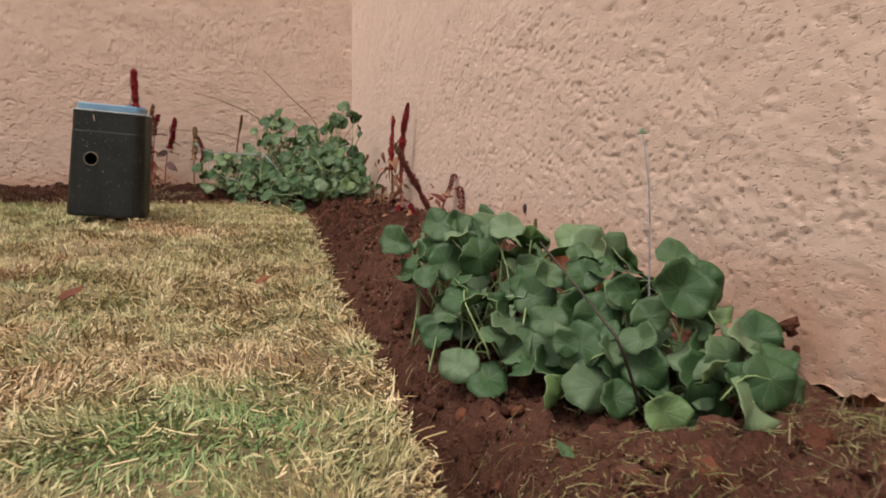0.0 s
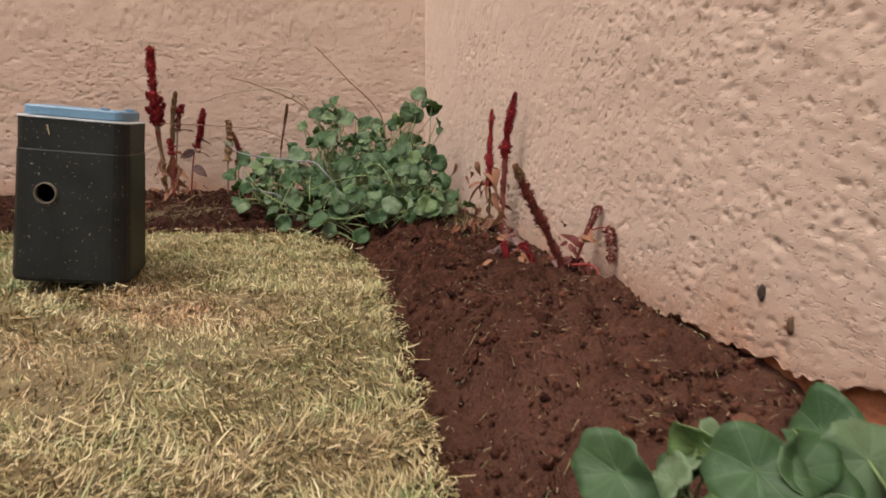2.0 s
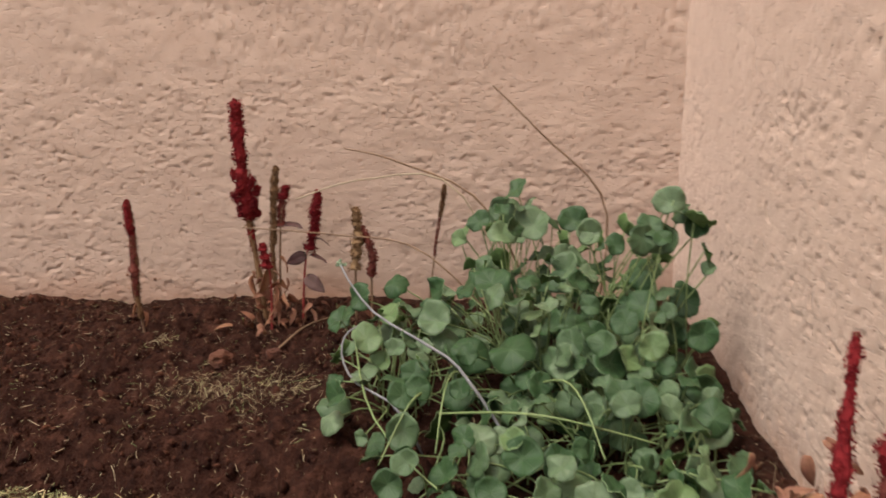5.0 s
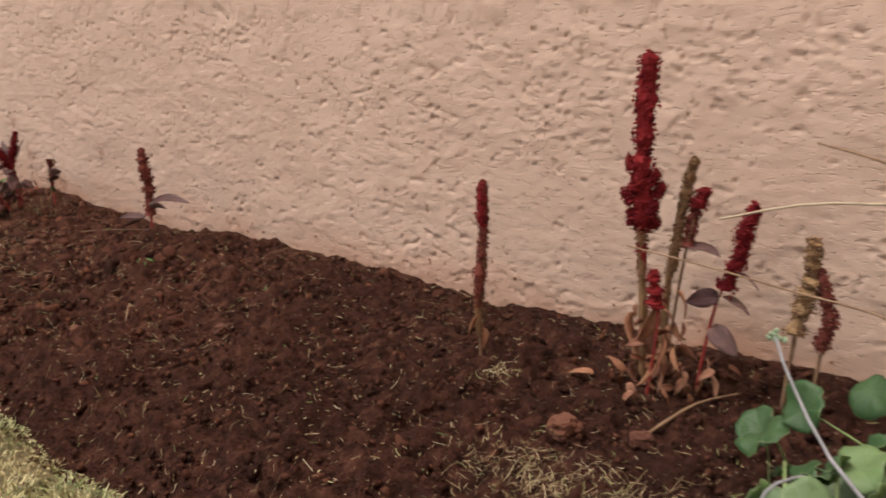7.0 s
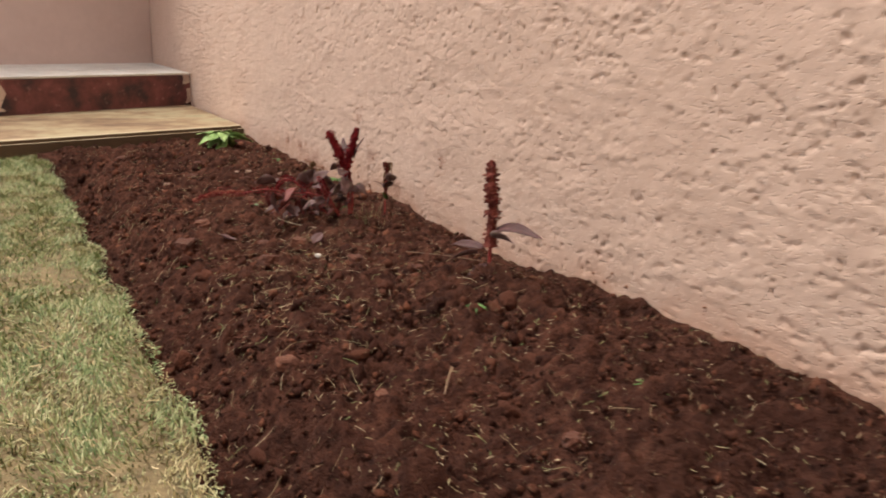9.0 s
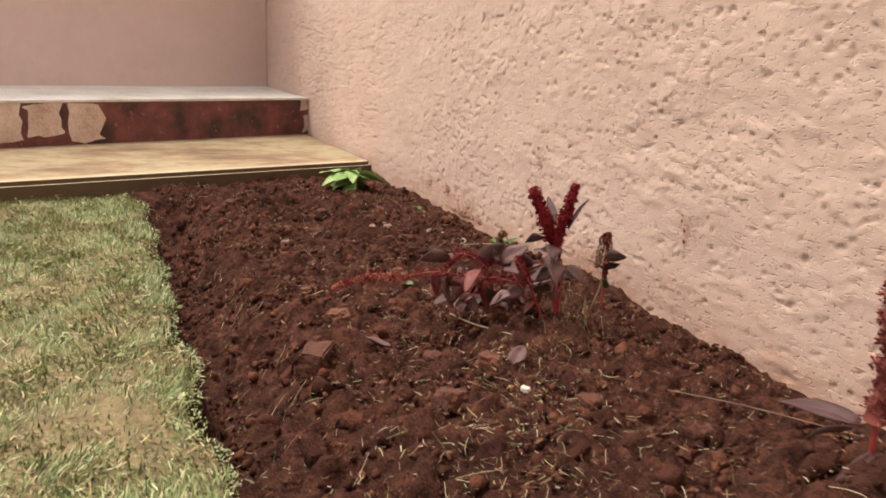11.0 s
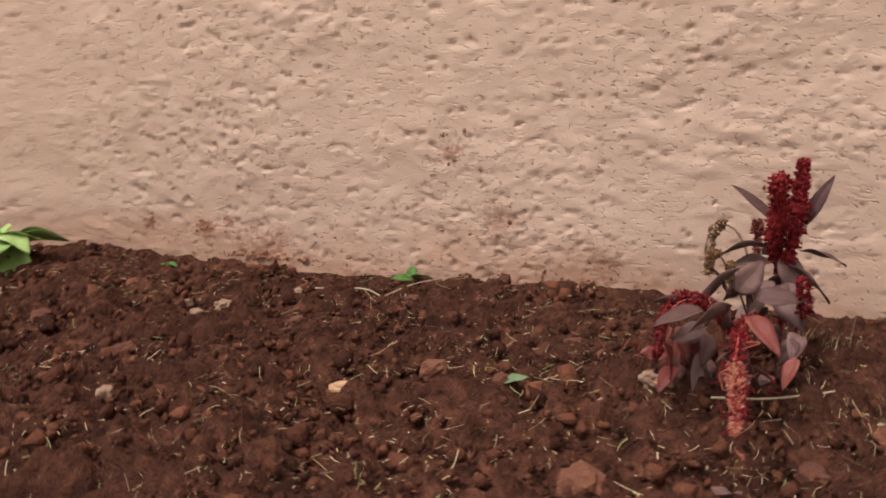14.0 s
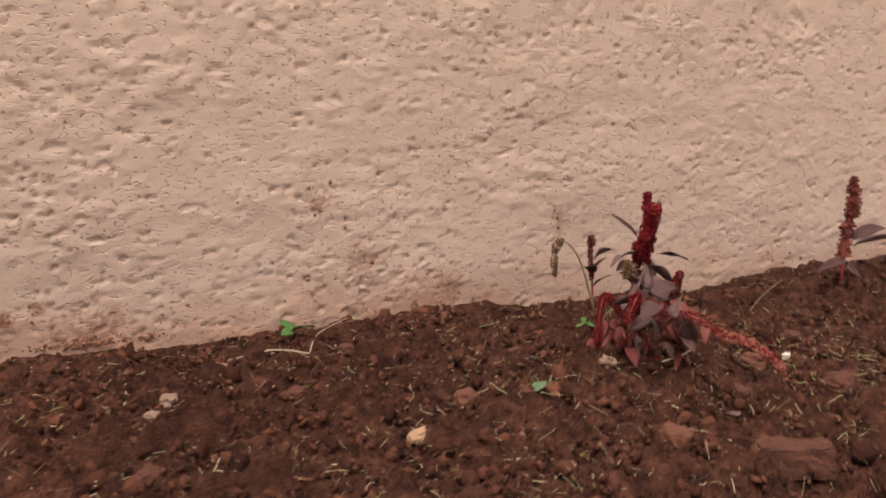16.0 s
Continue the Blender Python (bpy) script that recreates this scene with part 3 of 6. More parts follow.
def soil_patch(x0, x1, y0, y1, keep, seed, step=0.0054):
    X, Y, q = grid_arrays(x0, x1, y0, y1, step)
    nx, ny = int((x1 - x0) / step) + 1, int((y1 - y0) / step) + 1
    clods, small, tiny = (filtered(nx, ny, step, w, w, seed + k) for k, w in enumerate((0.012, 0.0075, 0.0042)))
    rough = 0.0072 * np.clip(clods, -0.8, 2.2) + 0.0070 * (0.7 - np.abs(small)) * (1 + 0.5 * clods.clip(-1, 1)) + 0.0034 * (0.6 - np.abs(tiny))
    calm = 0.35 + 0.65 * smooth(0.01, 0.10, edge_gap(X, Y)) * smooth(0.0, 0.07, np.minimum(XW - X, YB - Y))
    Z = soil_z(X, Y) + rough.ravel() * calm
    co = np.stack([X, Y, Z], 1)
    mid = co[q].mean(1)
    q = q[keep(mid[:, 0], mid[:, 1])]
    used, inv = np.unique(q, return_inverse=True)
    return co[used], inv.reshape(-1, 4)


a_co, a_q = soil_patch(-3.75, XW + 0.03, 4.28, YB + 0.01, lambda x, y: edge_gap(x, y) > -0.03, 71)
b_co, b_q = soil_patch(-0.1, XW + 0.03, 1.2, 4.285, lambda x, y: edge_gap(x, y) > -0.03, 81)
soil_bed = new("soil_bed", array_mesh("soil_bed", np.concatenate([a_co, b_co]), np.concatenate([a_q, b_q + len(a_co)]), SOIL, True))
tagged(soil_bed, "freshly dug dark red soil bed along the walls", "soil", kind="structure")

# the lawn's turf: a sheet with a cut edge that drops into the trench
X, Y, q = grid_arrays(-3.6, 0.34, 1.6, 4.68, 0.017)
co = np.stack([X, Y, lawn_z(X, Y) - 0.019 + 0.0018 * lumps(X, Y)], 1)
gap = edge_gap(X, Y)
co[:, 2] -= 0.125 * smooth(-0.015, 0.012, gap) + 0.006 * smooth(-0.08, -0.02, gap)
mid = gap[q].max(1)
q = q[mid < 0.03]
turf_mesh = array_mesh("lawn", co, q, THATCH, True)
turf_mesh.materials.append(SOIL)
turf_mesh.polygons.foreach_set("material_index", (gap[q].max(1) > -0.012).astype(np.int32))
tagged(new("lawn", turf_mesh), "short dry straw-coloured lawn with a cut edge", "lawn", kind="structure")
tagged(part("soil_bed_rear", box_bm(0.07, XW + 0.01, -6.0, 1.21, -0.35, -0.085), SOIL), "dark red soil bed running on along the wall", "soil", kind="structure")
tagged(part("lawn_beyond", box_bm(-30, -0.0, -30, 1.61, -0.3, -0.03), FAR_LAWN), "dry lawn", "lawn", kind="structure")
tagged(part("lawn_side", box_bm(-30, -3.59, 1.6, 2.0, -0.3, -0.03), FAR_LAWN), "dry lawn", "lawn", kind="structure")


def blades(n, xs, ys, length, width, lean, seed, density=None):
    """Bent pointed blades; returns verts and triangles."""
    r = np.random.default_rng(seed)
    x, y = r.uniform(*xs, n * 2), r.uniform(*ys, n * 2)
    g = edge_gap(x, y)
    ok = g < -0.004
    if density is not None:
        ok &= r.uniform(0, 1, n * 2) < density(x, y)
    x, y, g = x[ok][:n], y[ok][:n], g[ok][:n]
    n = len(x)
    z = lawn_z(x, y) - 0.019 - 0.02 * smooth(-0.02, 0.0, g)
    L = length * np.exp(r.normal(0, 0.35, n)) * (1 - 0.45 * smooth(-0.03, -0.008, g)) * (1 + 0.22 * np.clip(lumps(2.2 * x, 2.2 * y), -1, 1.5))
    az = 2.6 * lumps(0.8 * x + 3.0, 0.8 * y) + r.normal(0, 0.95, n)
    tilt = np.clip(r.normal(lean, 0.35, n), 0.05, 1.45)
    bend = r.normal(0.2, 0.5, n)
    d = np.stack([np.cos(az), np.sin(az)], 1)
    side = np.stack([-np.sin(az), np.cos(az), np.zeros(n)], 1)
    tw = r.normal(0, 0.5, n)[:, None]
    side = side * np.cos(tw) + np.array([0, 0, 1.0]) * np.sin(tw)
    w = width * r.uniform(0.6, 1.4, n)
    p = [np.stack([x, y, z], 1)]
    for k in range(2):
        a = tilt + bend * k
        p.append(p[-1] + (L / 2)[:, None] * np.concatenate([d * np.sin(a)[:, None], np.cos(a)[:, None]], 1))
    v = np.empty((n, 5, 3))
    for k, s in enumerate((1.0, 0.95)):
        v[:, 2 * k] = p[k] - side * (w * s / 2)[:, None]
        v[:, 2 * k + 1] = p[k] + side * (w * s / 2)[:, None]
    v[:, 4] = p[2]
    low = lawn_z(x, y)[:, None] - 0.02
    v[:, :, 2] = np.maximum(v[:, :, 2], low)
    base = (np.arange(n) * 5)[:, None]
    return v.reshape(-1, 3), np.concatenate([base + np.array(f) for f in ((0, 1, 3), (0, 3, 2), (2, 3, 4))])


def merged(name, groups, mat):
    co, q, k = [], [], 0
    for v, f in groups:
        co.append(v)
        q.append(f + k)
        k += len(v)
    return new(name, array_mesh(name, np.concatenate(co), np.concatenate(q), mat))


turf = merged("grass", [
    blades(74000, (-1.1, 0.32), (1.95, 3.3), 0.0165, 0.0019, 1.12, 1, lambda x, y: 1 - 0.93 * smooth(-0.45, -1.0, x)),
    blades(46000, (-0.7, 0.32), (3.3, 4.62), 0.0130, 0.0019, 0.95, 2),
    blades(86000, (-3.5, -0.5), (4.08, 4.62), 0.0115, 0.0018, 0.85, 3),
    blades(5000, (-3.5, -0.7), (2.4, 4.08), 0.018, 0.0038, 0.8, 4),
], GRASS)
tagged(turf, "short mown grass, mostly dry straw with green patches", "grass", kind="stuff")

# ---- loose soil, straw ----
def ico(level):
    bm = bmesh.new()
    bmesh.ops.create_icosphere(bm, subdivisions=level, radius=1)
    v = np.array([p.co for p in bm.verts])
    f = np.array([[q.index for q in t.verts] for t in bm.faces])
    bm.free()
    return v, f


ICO1, ICO2 = ico(1), ico(2)
OCTA = (np.array([(1, 0, 0), (-1, 0, 0), (0, 1, 0), (0, -1, 0), (0, 0, 1), (0, 0, -1)], float),
        np.array([(0, 2, 4), (2, 1, 4), (1, 3, 4), (3, 0, 4), (2, 0, 5), (1, 2, 5), (3, 1, 5), (0, 3, 5)]))


def turned(n, r):
    """n random turns as 3 x 3 matrices."""
    q = r.standard_normal((n, 4))
    q /= np.linalg.norm(q, axis=1)[:, None]
    w, x, y, z = q.T
    return np.stack([1 - 2 * (y * y + z * z), 2 * (x * y - z * w), 2 * (x * z + y * w), 2 * (x * y + z * w), 1 - 2 * (x * x + z * z), 2 * (y * z - x * w),
                     2 * (x * z - y * w), 2 * (y * z + x * w), 1 - 2 * (x * x + y * y)], 1).reshape(n, 3, 3)


def crumbs(centres, sizes, seed, shape=ICO1, rough=0.28):
    """Angular lumps of the given radii; returns verts and triangles."""
    r = np.random.default_rng(seed)
    n, (bv, bf) = len(centres), shape
    v = bv[None] * (1 + r.uniform(-rough, rough, (n, len(bv), 1)))
    v = v * r.uniform(0.42, 1.35, (n, 1, 3)) * np.asarray(sizes)[:, None, None]
    v = np.einsum("nij,nkj->nki", turned(n, r), v) + np.asarray(centres)[:, None, :]
    f = bf[None] + (np.arange(n) * len(bv))[:, None, None]
    return v.reshape(-1, 3), f.reshape(-1, 3)


def bed_points(n, r, extra=None):
    """Random places on the bed, denser towards the stretch that is passed closest."""
    xs, ys = [], []
    while len(xs) < n:
        if r.uniform() < 0.74:
            x, y = r.uniform(-3.4, XW - 0.01), r.uniform(4.5, YB - 0.01)
        else:
            x, y = r.uniform(0.1, XW - 0.01), r.uniform(2.0, 4.5)
        if edge_gap(np.array([x]), np.array([y]))[0] > 0.012 and (extra is None or extra(x, y)):
            xs.append(x)
            ys.append(y)
    return np.array(xs), np.array(ys)


r = np.random.default_rng(21)
x, y = bed_points(30000, r)
s = np.clip(0.0027 * np.exp(r.normal(0, 0.55, len(x))), 0.0014, 0.009)
fine = crumbs(np.stack([x, y, soil_z(x, y) + 0.25 * s], 1), s, 5, OCTA, 0.4)
x, y = bed_points(2600, r, lambda a, b: a < -1.2 or r.uniform() < 0.3)
s = np.clip(0.0058 * np.exp(r.normal(0, 0.40, len(x))), 0.003, 0.014)
coarse = crumbs(np.stack([x, y, soil_z(x, y) + 0.3 * s], 1), s, 6, ICO1, 0.48)
x, y = bed_points(170, r, lambda a, b: a < -1.2 or r.uniform() < 0.3)
s = np.clip(0.0115 * np.exp(r.normal(0, 0.3, len(x))), 0.008, 0.02)
large = crumbs(np.stack([x, y, soil_z(x, y) + 0.1 * s], 1), s, 9, ICO2, 0.42)
tagged(merged("soil_crumbs", [fine, coarse, large], CLOD), "loose crumbs and clods of dark red soil", "soil", kind="stuff")


def litter(n, xs, ys, length, width, seed, on=soil_z, lift=0.0035, curl=0.5):
    """Straws and stalks that lie about: bent ribbons of three joints."""
    r = np.random.default_rng(seed)
    x, y = xs, ys
    L = length * np.exp(r.normal(0, 0.5, n))
    az, c = r.uniform(0, 2 * np.pi, n), r.normal(0, curl, n)
    pitch = r.normal(0.0, 0.22, n)
    w = width * r.uniform(0.6, 1.5, n)
    v = np.empty((n, 8, 3))
    px, py = x, y
    for k in range(4):
        a = az + c * (k - 1.5)
        sx, sy = -np.sin(a) * w / 2, np.cos(a) * w / 2
        z = on(px, py) + lift + np.sin(pitch) * L * (k - 1.5) / 3
        v[:, 2 * k] = np.stack([px - sx, py - sy, z], 1)
        v[:, 2 * k + 1] = np.stack([px + sx, py + sy, z + 0.4 * w], 1)
        px, py = px + np.cos(a) * L / 3, py + np.sin(a) * L / 3
    base = (np.arange(n) * 8)[:, None]
    return v.reshape(-1, 3), np.concatenate([base + np.array([2 * k, 2 * k + 1, 2 * k + 3, 2 * k + 2]) for k in range(3)])


r = np.random.default_rng(31)
x, y = bed_points(6500, r)
straws = [litter(6500, x, y, 0.009, 0.0006, 1, lift=0.008, curl=0.22)]
x, y = bed_points(6000, r)
straws.append(litter(6000, x, y, 0.0042, 0.0009, 5, lift=0.009, curl=0.1))
x, y = bed_points(260, r, lambda a, b: a < -0.9)
straws.append(litter(260, x, y, 0.022, 0.0006, 2, lift=0.008, curl=0.2))
for i, (cx, cy, sx, sy, n) in enumerate([(-0.16, 4.86, 0.09, 0.035, 700), (-0.30, 4.87, 0.06, 0.03, 160), (-0.43, 5.08, 0.018, 0.015, 90), (0.46, 2.28, 0.16, 0.09, 140),
                                        (0.62, 2.22, 0.06, 0.16, 70), (0.60, 4.36, 0.05, 0.08, 330), (0.24, 2.62, 0.04, 0.2, 90), (-1.75, 4.95, 0.14, 0.10, 330), (-1.62, 4.86, 0.16, 0.09, 260), (-2.0, 5.02, 0.12, 0.06, 90),
                                        (-2.25, 5.0, 0.07, 0.05, 40), (-1.5, 4.80, 0.16, 0.10, 90), (-2.5, 4.72, 0.14, 0.08, 70)]):
    x, y = np.clip(r.normal(cx, sx, n), -3.3, XW - 0.015), np.clip(r.normal(cy, sy, n), 2.0, YB - 0.015)
    ok = edge_gap(x, y) > 0.01
    x, y = x[ok], y[ok]
    straws.append(litter(len(x), x, y, 0.013, 0.00055, 40 + i, lift=0.009, curl=0.22))
x, y = np.clip(np.concatenate([r.normal(0.36, 0.15, 1100), r.normal(0.63, 0.04, 800)]), 0.16, XW - 0.02), np.concatenate([r.normal(2.25, 0.08, 1100), r.normal(2.24, 0.08, 800)])
tagged(merged("bed_grass", [litter(len(x), x, y, 0.012, 0.0006, 77, lift=0.014, curl=0.25)], island_material("olive_grass", [(0.0, (0.05, 0.045, 0.02)), (0.5, (0.16, 0.15, 0.06)), (0.85, (0.30, 0.26, 0.13)), (1.0, (0.12, 0.18, 0.06))], 0.7)), "thin olive grass growing in the soil", "grass", kind="stuff")
tagged(merged("straw", straws, STRAW), "bits of dry grass and straw strewn on the soil", "straw", kind="stuff")

# cut grass lying flat on the lawn
r = np.random.default_rng(41)
x, y = 0.27 - np.abs(r.normal(0, 0.5, 6500)), r.uniform(1.8, 4.5, 6500)
ok = edge_gap(x, y) < -0.01
x, y = x[ok], y[ok]
clip = [litter(len(x), x, y, 0.012, 0.0010, 3, on=lambda a, b: lawn_z(a, b), lift=-0.002, curl=0.14)]
x, y = r.uniform(-3.4, -0.9, 1500), r.uniform(3.9, 4.56, 1500)
clip.append(litter(len(x), x, y, 0.011, 0.0009, 4, on=lambda a, b: lawn_z(a, b), lift=-0.003, curl=0.14))
tagged(merged("grass_clippings", clip, island_material("dry_clippings", [(0.0, (0.24, 0.16, 0.08)), (0.4, (0.44, 0.33, 0.17)), (0.8, (0.62, 0.50, 0.29)), (1.0, (0.72, 0.61, 0.40))], 0.7)),
       "dry mown clippings lying on the lawn", "grass", kind="stuff")


def stone(name, label, at, size, mat, seed, group="", category="clod", stretch=(1, 1, 0.7), turn=0.0, sharp=0.35):
    bm = bmesh.new()
    bmesh.ops.create_icosphere(bm, subdivisions=3, radius=1)
    for v in bm.verts:
        d = v.co.copy()
        k = 1 + sharp * noise.noise(d * 1.3 + Vector((seed * 3.1, 0, 0))) + 0.3 * noise.noise(d * 2.6 + Vector((0, seed, 0))) + 0.12 * noise.noise(d * 7)
        q = Vector([max(-0.86, min(0.86, c)) for c in d * k])
        v.co = Vector((q.x * stretch[0], q.y * stretch[1], q.z * stretch[2])) * size
    ob = part(name, bm, mat, None, label)
    x, y = at
    ob.matrix_world = pose(x, y, float(soil_z(x, y)) + 0.36 * size * stretch[2], 8 * math.sin(seed), 8 * math.cos(seed * 2), turn)
    return tagged(ob, "", category, group)


RED_CLOD = plain_material("baked_red_clod", (0.055, 0.019, 0.011), (0.12, 0.041, 0.022), 45, 0.95, 140, 0.012)
ORANGE_CLOD = plain_material("orange_clod", (0.09, 0.032, 0.017), (0.155, 0.058, 0.032), 45, 0.95, 140, 0.012)
BUFF = plain_material("buff_stone", (0.26, 0.13, 0.07), (0.50, 0.35, 0.215), 50, 0.85, 120, 0.002)
PALE = plain_material("pale_lime_lump", (0.15, 0.08, 0.055), (0.31, 0.205, 0.15), 50, 0.9, 120, 0.004)
WHITE_STONE = plain_material("white_stone", (0.58, 0.55, 0.48), (0.74, 0.72, 0.66), 50, 0.7, 120, 0.001)
block = subdivided(box_bm(-0.044, 0.044, -0.019, 0.019, -0.020, 0.020, 0.003), 5, 0.0, 3)
for v in block.verts:
    v.co += 0.005 * noise.noise_vector(v.co * 38) + 0.002 * noise.noise_vector(v.co * 120)
block = tagged(part("brick_shaped_clod", block, RED_CLOD, None, "brick-shaped block of baked red earth in the bed"), "", "clod")
block.matrix_world = pose(-2.022, 4.742, float(soil_z(-2.022, 4.742)) + 0.003, 4, 6, 152)
CLODS = [(-2.145, 4.815, 0.026, 1), (-1.875, 4.955, 0.024, 1), (-2.345, 5.0, 0.022, 1), (-2.26, 4.985, 0.016, 0), (-2.56, 5.06, 0.018, 0), (-2.75, 4.95, 0.02, 0), (-1.80, 4.86, 0.028, 0),
         (-1.95, 4.90, 0.018, 0), (-1.72, 5.02, 0.02, 0), (-0.27, 4.985, 0.028, 1), (-0.17, 5.02, 0.022, 0), (-1.33, 4.72, 0.022, 1), (-1.17, 4.80, 0.018, 1), (-0.95, 4.95, 0.018, 0), (-2.95, 5.02, 0.02, 0),
         (-2.2, 5.12, 0.02, 0), (-2.45, 5.2, 0.018, 0), (-1.6, 5.1, 0.018, 0), (-3.1, 4.8, 0.02, 0), (0.42, 3.35, 0.016, 0), (0.55, 3.1, 0.018, 1), (0.5, 2.3, 0.024, 0), (0.36, 2.25, 0.02, 0), (0.62, 2.5, 0.02, 1)]
for i, (x, y, s, orange) in enumerate(CLODS):
    stone("soil_clod", "lump of orange-red earth lying in the bed" if orange else "lump of dark red earth lying in the bed", (x, y), 0.85 * s, ORANGE_CLOD if orange else RED_CLOD, i + 2, "clods in the bed", turn=i * 47)
stone("white_stone", "small angular white stone lying on the soil", (-1.79, 4.966), 0.0070, WHITE_STONE, 61, category="stone", stretch=(1.1, 0.8, 0.8), turn=20, sharp=0.7)
stone("buff_stone", "buff and orange pebble lying on the soil", (-2.435, 4.944), 0.016, BUFF, 62, category="stone", stretch=(1.3, 0.7, 0.6), turn=15)
for i, (x, y, s) in enumerate([(-2.712, 5.116, 0.017), (-2.735, 5.085, 0.012), (-2.79, 5.14, 0.011), (-2.632, 5.192, 0.013), (-2.10, 5.02, 0.02), (-2.70, 4.86, 0.014)]):
    stone("lime_lump", "crumbly pale lump of lime in the soil", (x, y), 0.75 * s, PALE, 70 + i, "lime lumps", "lump", turn=i * 60, sharp=0.6)


def twig(name, label, points, r0, r1, mat, category="twig", bud=None, group=""):
    ob = empty(name, points[0])
    o = Vector(points[0])
    part("stem", tube_bm(points, r0, r1, 5, 14, origin=o), mat, ob, smooth_faces=True)
    if bud:
        size, bmat = bud
        pts = np.asarray(Vector(points[-1]) - o)[None] + np.random.default_rng(3).normal(0, size * 0.45, (14, 3))
        v, f = crumbs(pts, np.full(14, size * 0.5), 8)
        mesh_object("bud", v, f, bmat, ob)
    return tagged(ob, label, category, group)


def sz(x, y, up=0.004):
    return (x, y, float(soil_z(x, y)) + up)


twig("dry_twig", "pale forked dry twig lying on the soil", [sz(-2.04, 4.97, 0.02), sz(-1.98, 4.985, 0.012), sz(-1.90, 5.03, 0.006)], 0.0014, 0.0009, PALE_STEM)
twig("dry_twig", "thin brown dry stick lying on the soil", [sz(-0.17, 5.03), sz(-0.13, 5.12, 0.01), sz(-0.09, 5.21, 0.014)], 0.0025, 0.0015, DRY_STEM)
twig("dry_twig", "short straw-coloured stick lying on the soil", [sz(-1.20, 4.93), sz(-1.17, 4.905, 0.008), sz(-1.14, 4.88)], 0.0018, 0.0012, DRY_STEM)
twig("dry_twig", "pale bent stalk lying by the wall", [sz(-2.62, 5.22), sz(-2.55, 5.25, 0.012), sz(-2.50, 5.21)], 0.0018, 0.0012, PALE_STEM)
twig("dry_root", "curved pale root beside a seedling", [sz(-2.50, 5.22), sz(-2.47, 5.28, 0.01), sz(-2.40, 5.33, 0.012)], 0.0011, 0.0007, PALE_STEM)
twig("dry_twig", "thin reddish twig lying on the soil", [sz(-1.72, 5.12), sz(-1.62, 5.18, 0.012), sz(-1.50, 5.24, 0.01)], 0.0010, 0.0006, DRY_STEM)


# mud thrown up against the plaster; two thin low rows draw a dark crack
MUD = island_material("dried_mud", [(0.0, (0.20, 0.085, 0.05)), (0.6, (0.30, 0.15, 0.095)), (1.0, (0.40, 0.24, 0.17))], 0.95)
r = np.random.default_rng(51)
mud = []
for cx, cz, sx, sz_, n in [(-2.445, 0.245, 0.012, 0.018, 16), (-3.042, 0.093, 0.007, 0.007, 14), (-2.92, 0.088, 0.016, 0.014, 34), (-2.87, 0.105, 0.006, 0.008, 8), (-2.83, 0.048, 0.05, 0.003, 40), (-2.80, 0.044, 0.06, 0.0022, 190), (-2.38, 0.13, 0.05, 0.012, 24), (-1.97, 0.19, 0.012, 0.02, 8), (-2.2, 0.075, 0.05, 0.012, 26), (-2.55, 0.07, 0.3, 0.02, 50),
                           (-1.3, 0.075, 0.5, 0.015, 60), (-0.4, 0.075, 0.3, 0.015, 40), (-3.0, 0.11, 0.05, 0.04, 14)]:
    x, z = r.normal(cx, sx, n), np.maximum(r.normal(cz, sz_, n), 0.03)
    mud.append(crumbs(np.stack([x, np.full(n, YB - 0.0005), z], 1), np.clip(0.0018 * np.exp(r.normal(0, 0.5, n)), 0.0008, 0.004), 60 + n))
    mud[-1][0][:, 1] = YB - 0.0012 + 0.25 * (mud[-1][0][:, 1] - YB)
for cy, cz, sy, sz_, n in [(3.3, 0.10, 0.012, 0.012, 8), (3.24, 0.075, 0.01, 0.015, 8), (2.9, 0.03, 0.4, 0.03, 50), (3.9, 0.06, 0.3, 0.03, 40)]:
    y, z = r.normal(cy, sy, n), np.maximum(r.normal(cz, sz_, n), 0.0)
    mud.append(crumbs(np.stack([np.full(n, XW - 0.0005), y, z], 1), np.clip(0.0014 * np.exp(r.normal(0, 0.5, n)), 0.0008, 0.003), 90 + n))
    mud[-1][0][:, 0] = XW - 0.0012 + 0.25 * (mud[-1][0][:, 0] - XW)
tagged(merged("mud_splashes", mud, MUD), "specks of red mud splashed on the plaster, with a dark crack's line", "mud", kind="stuff")


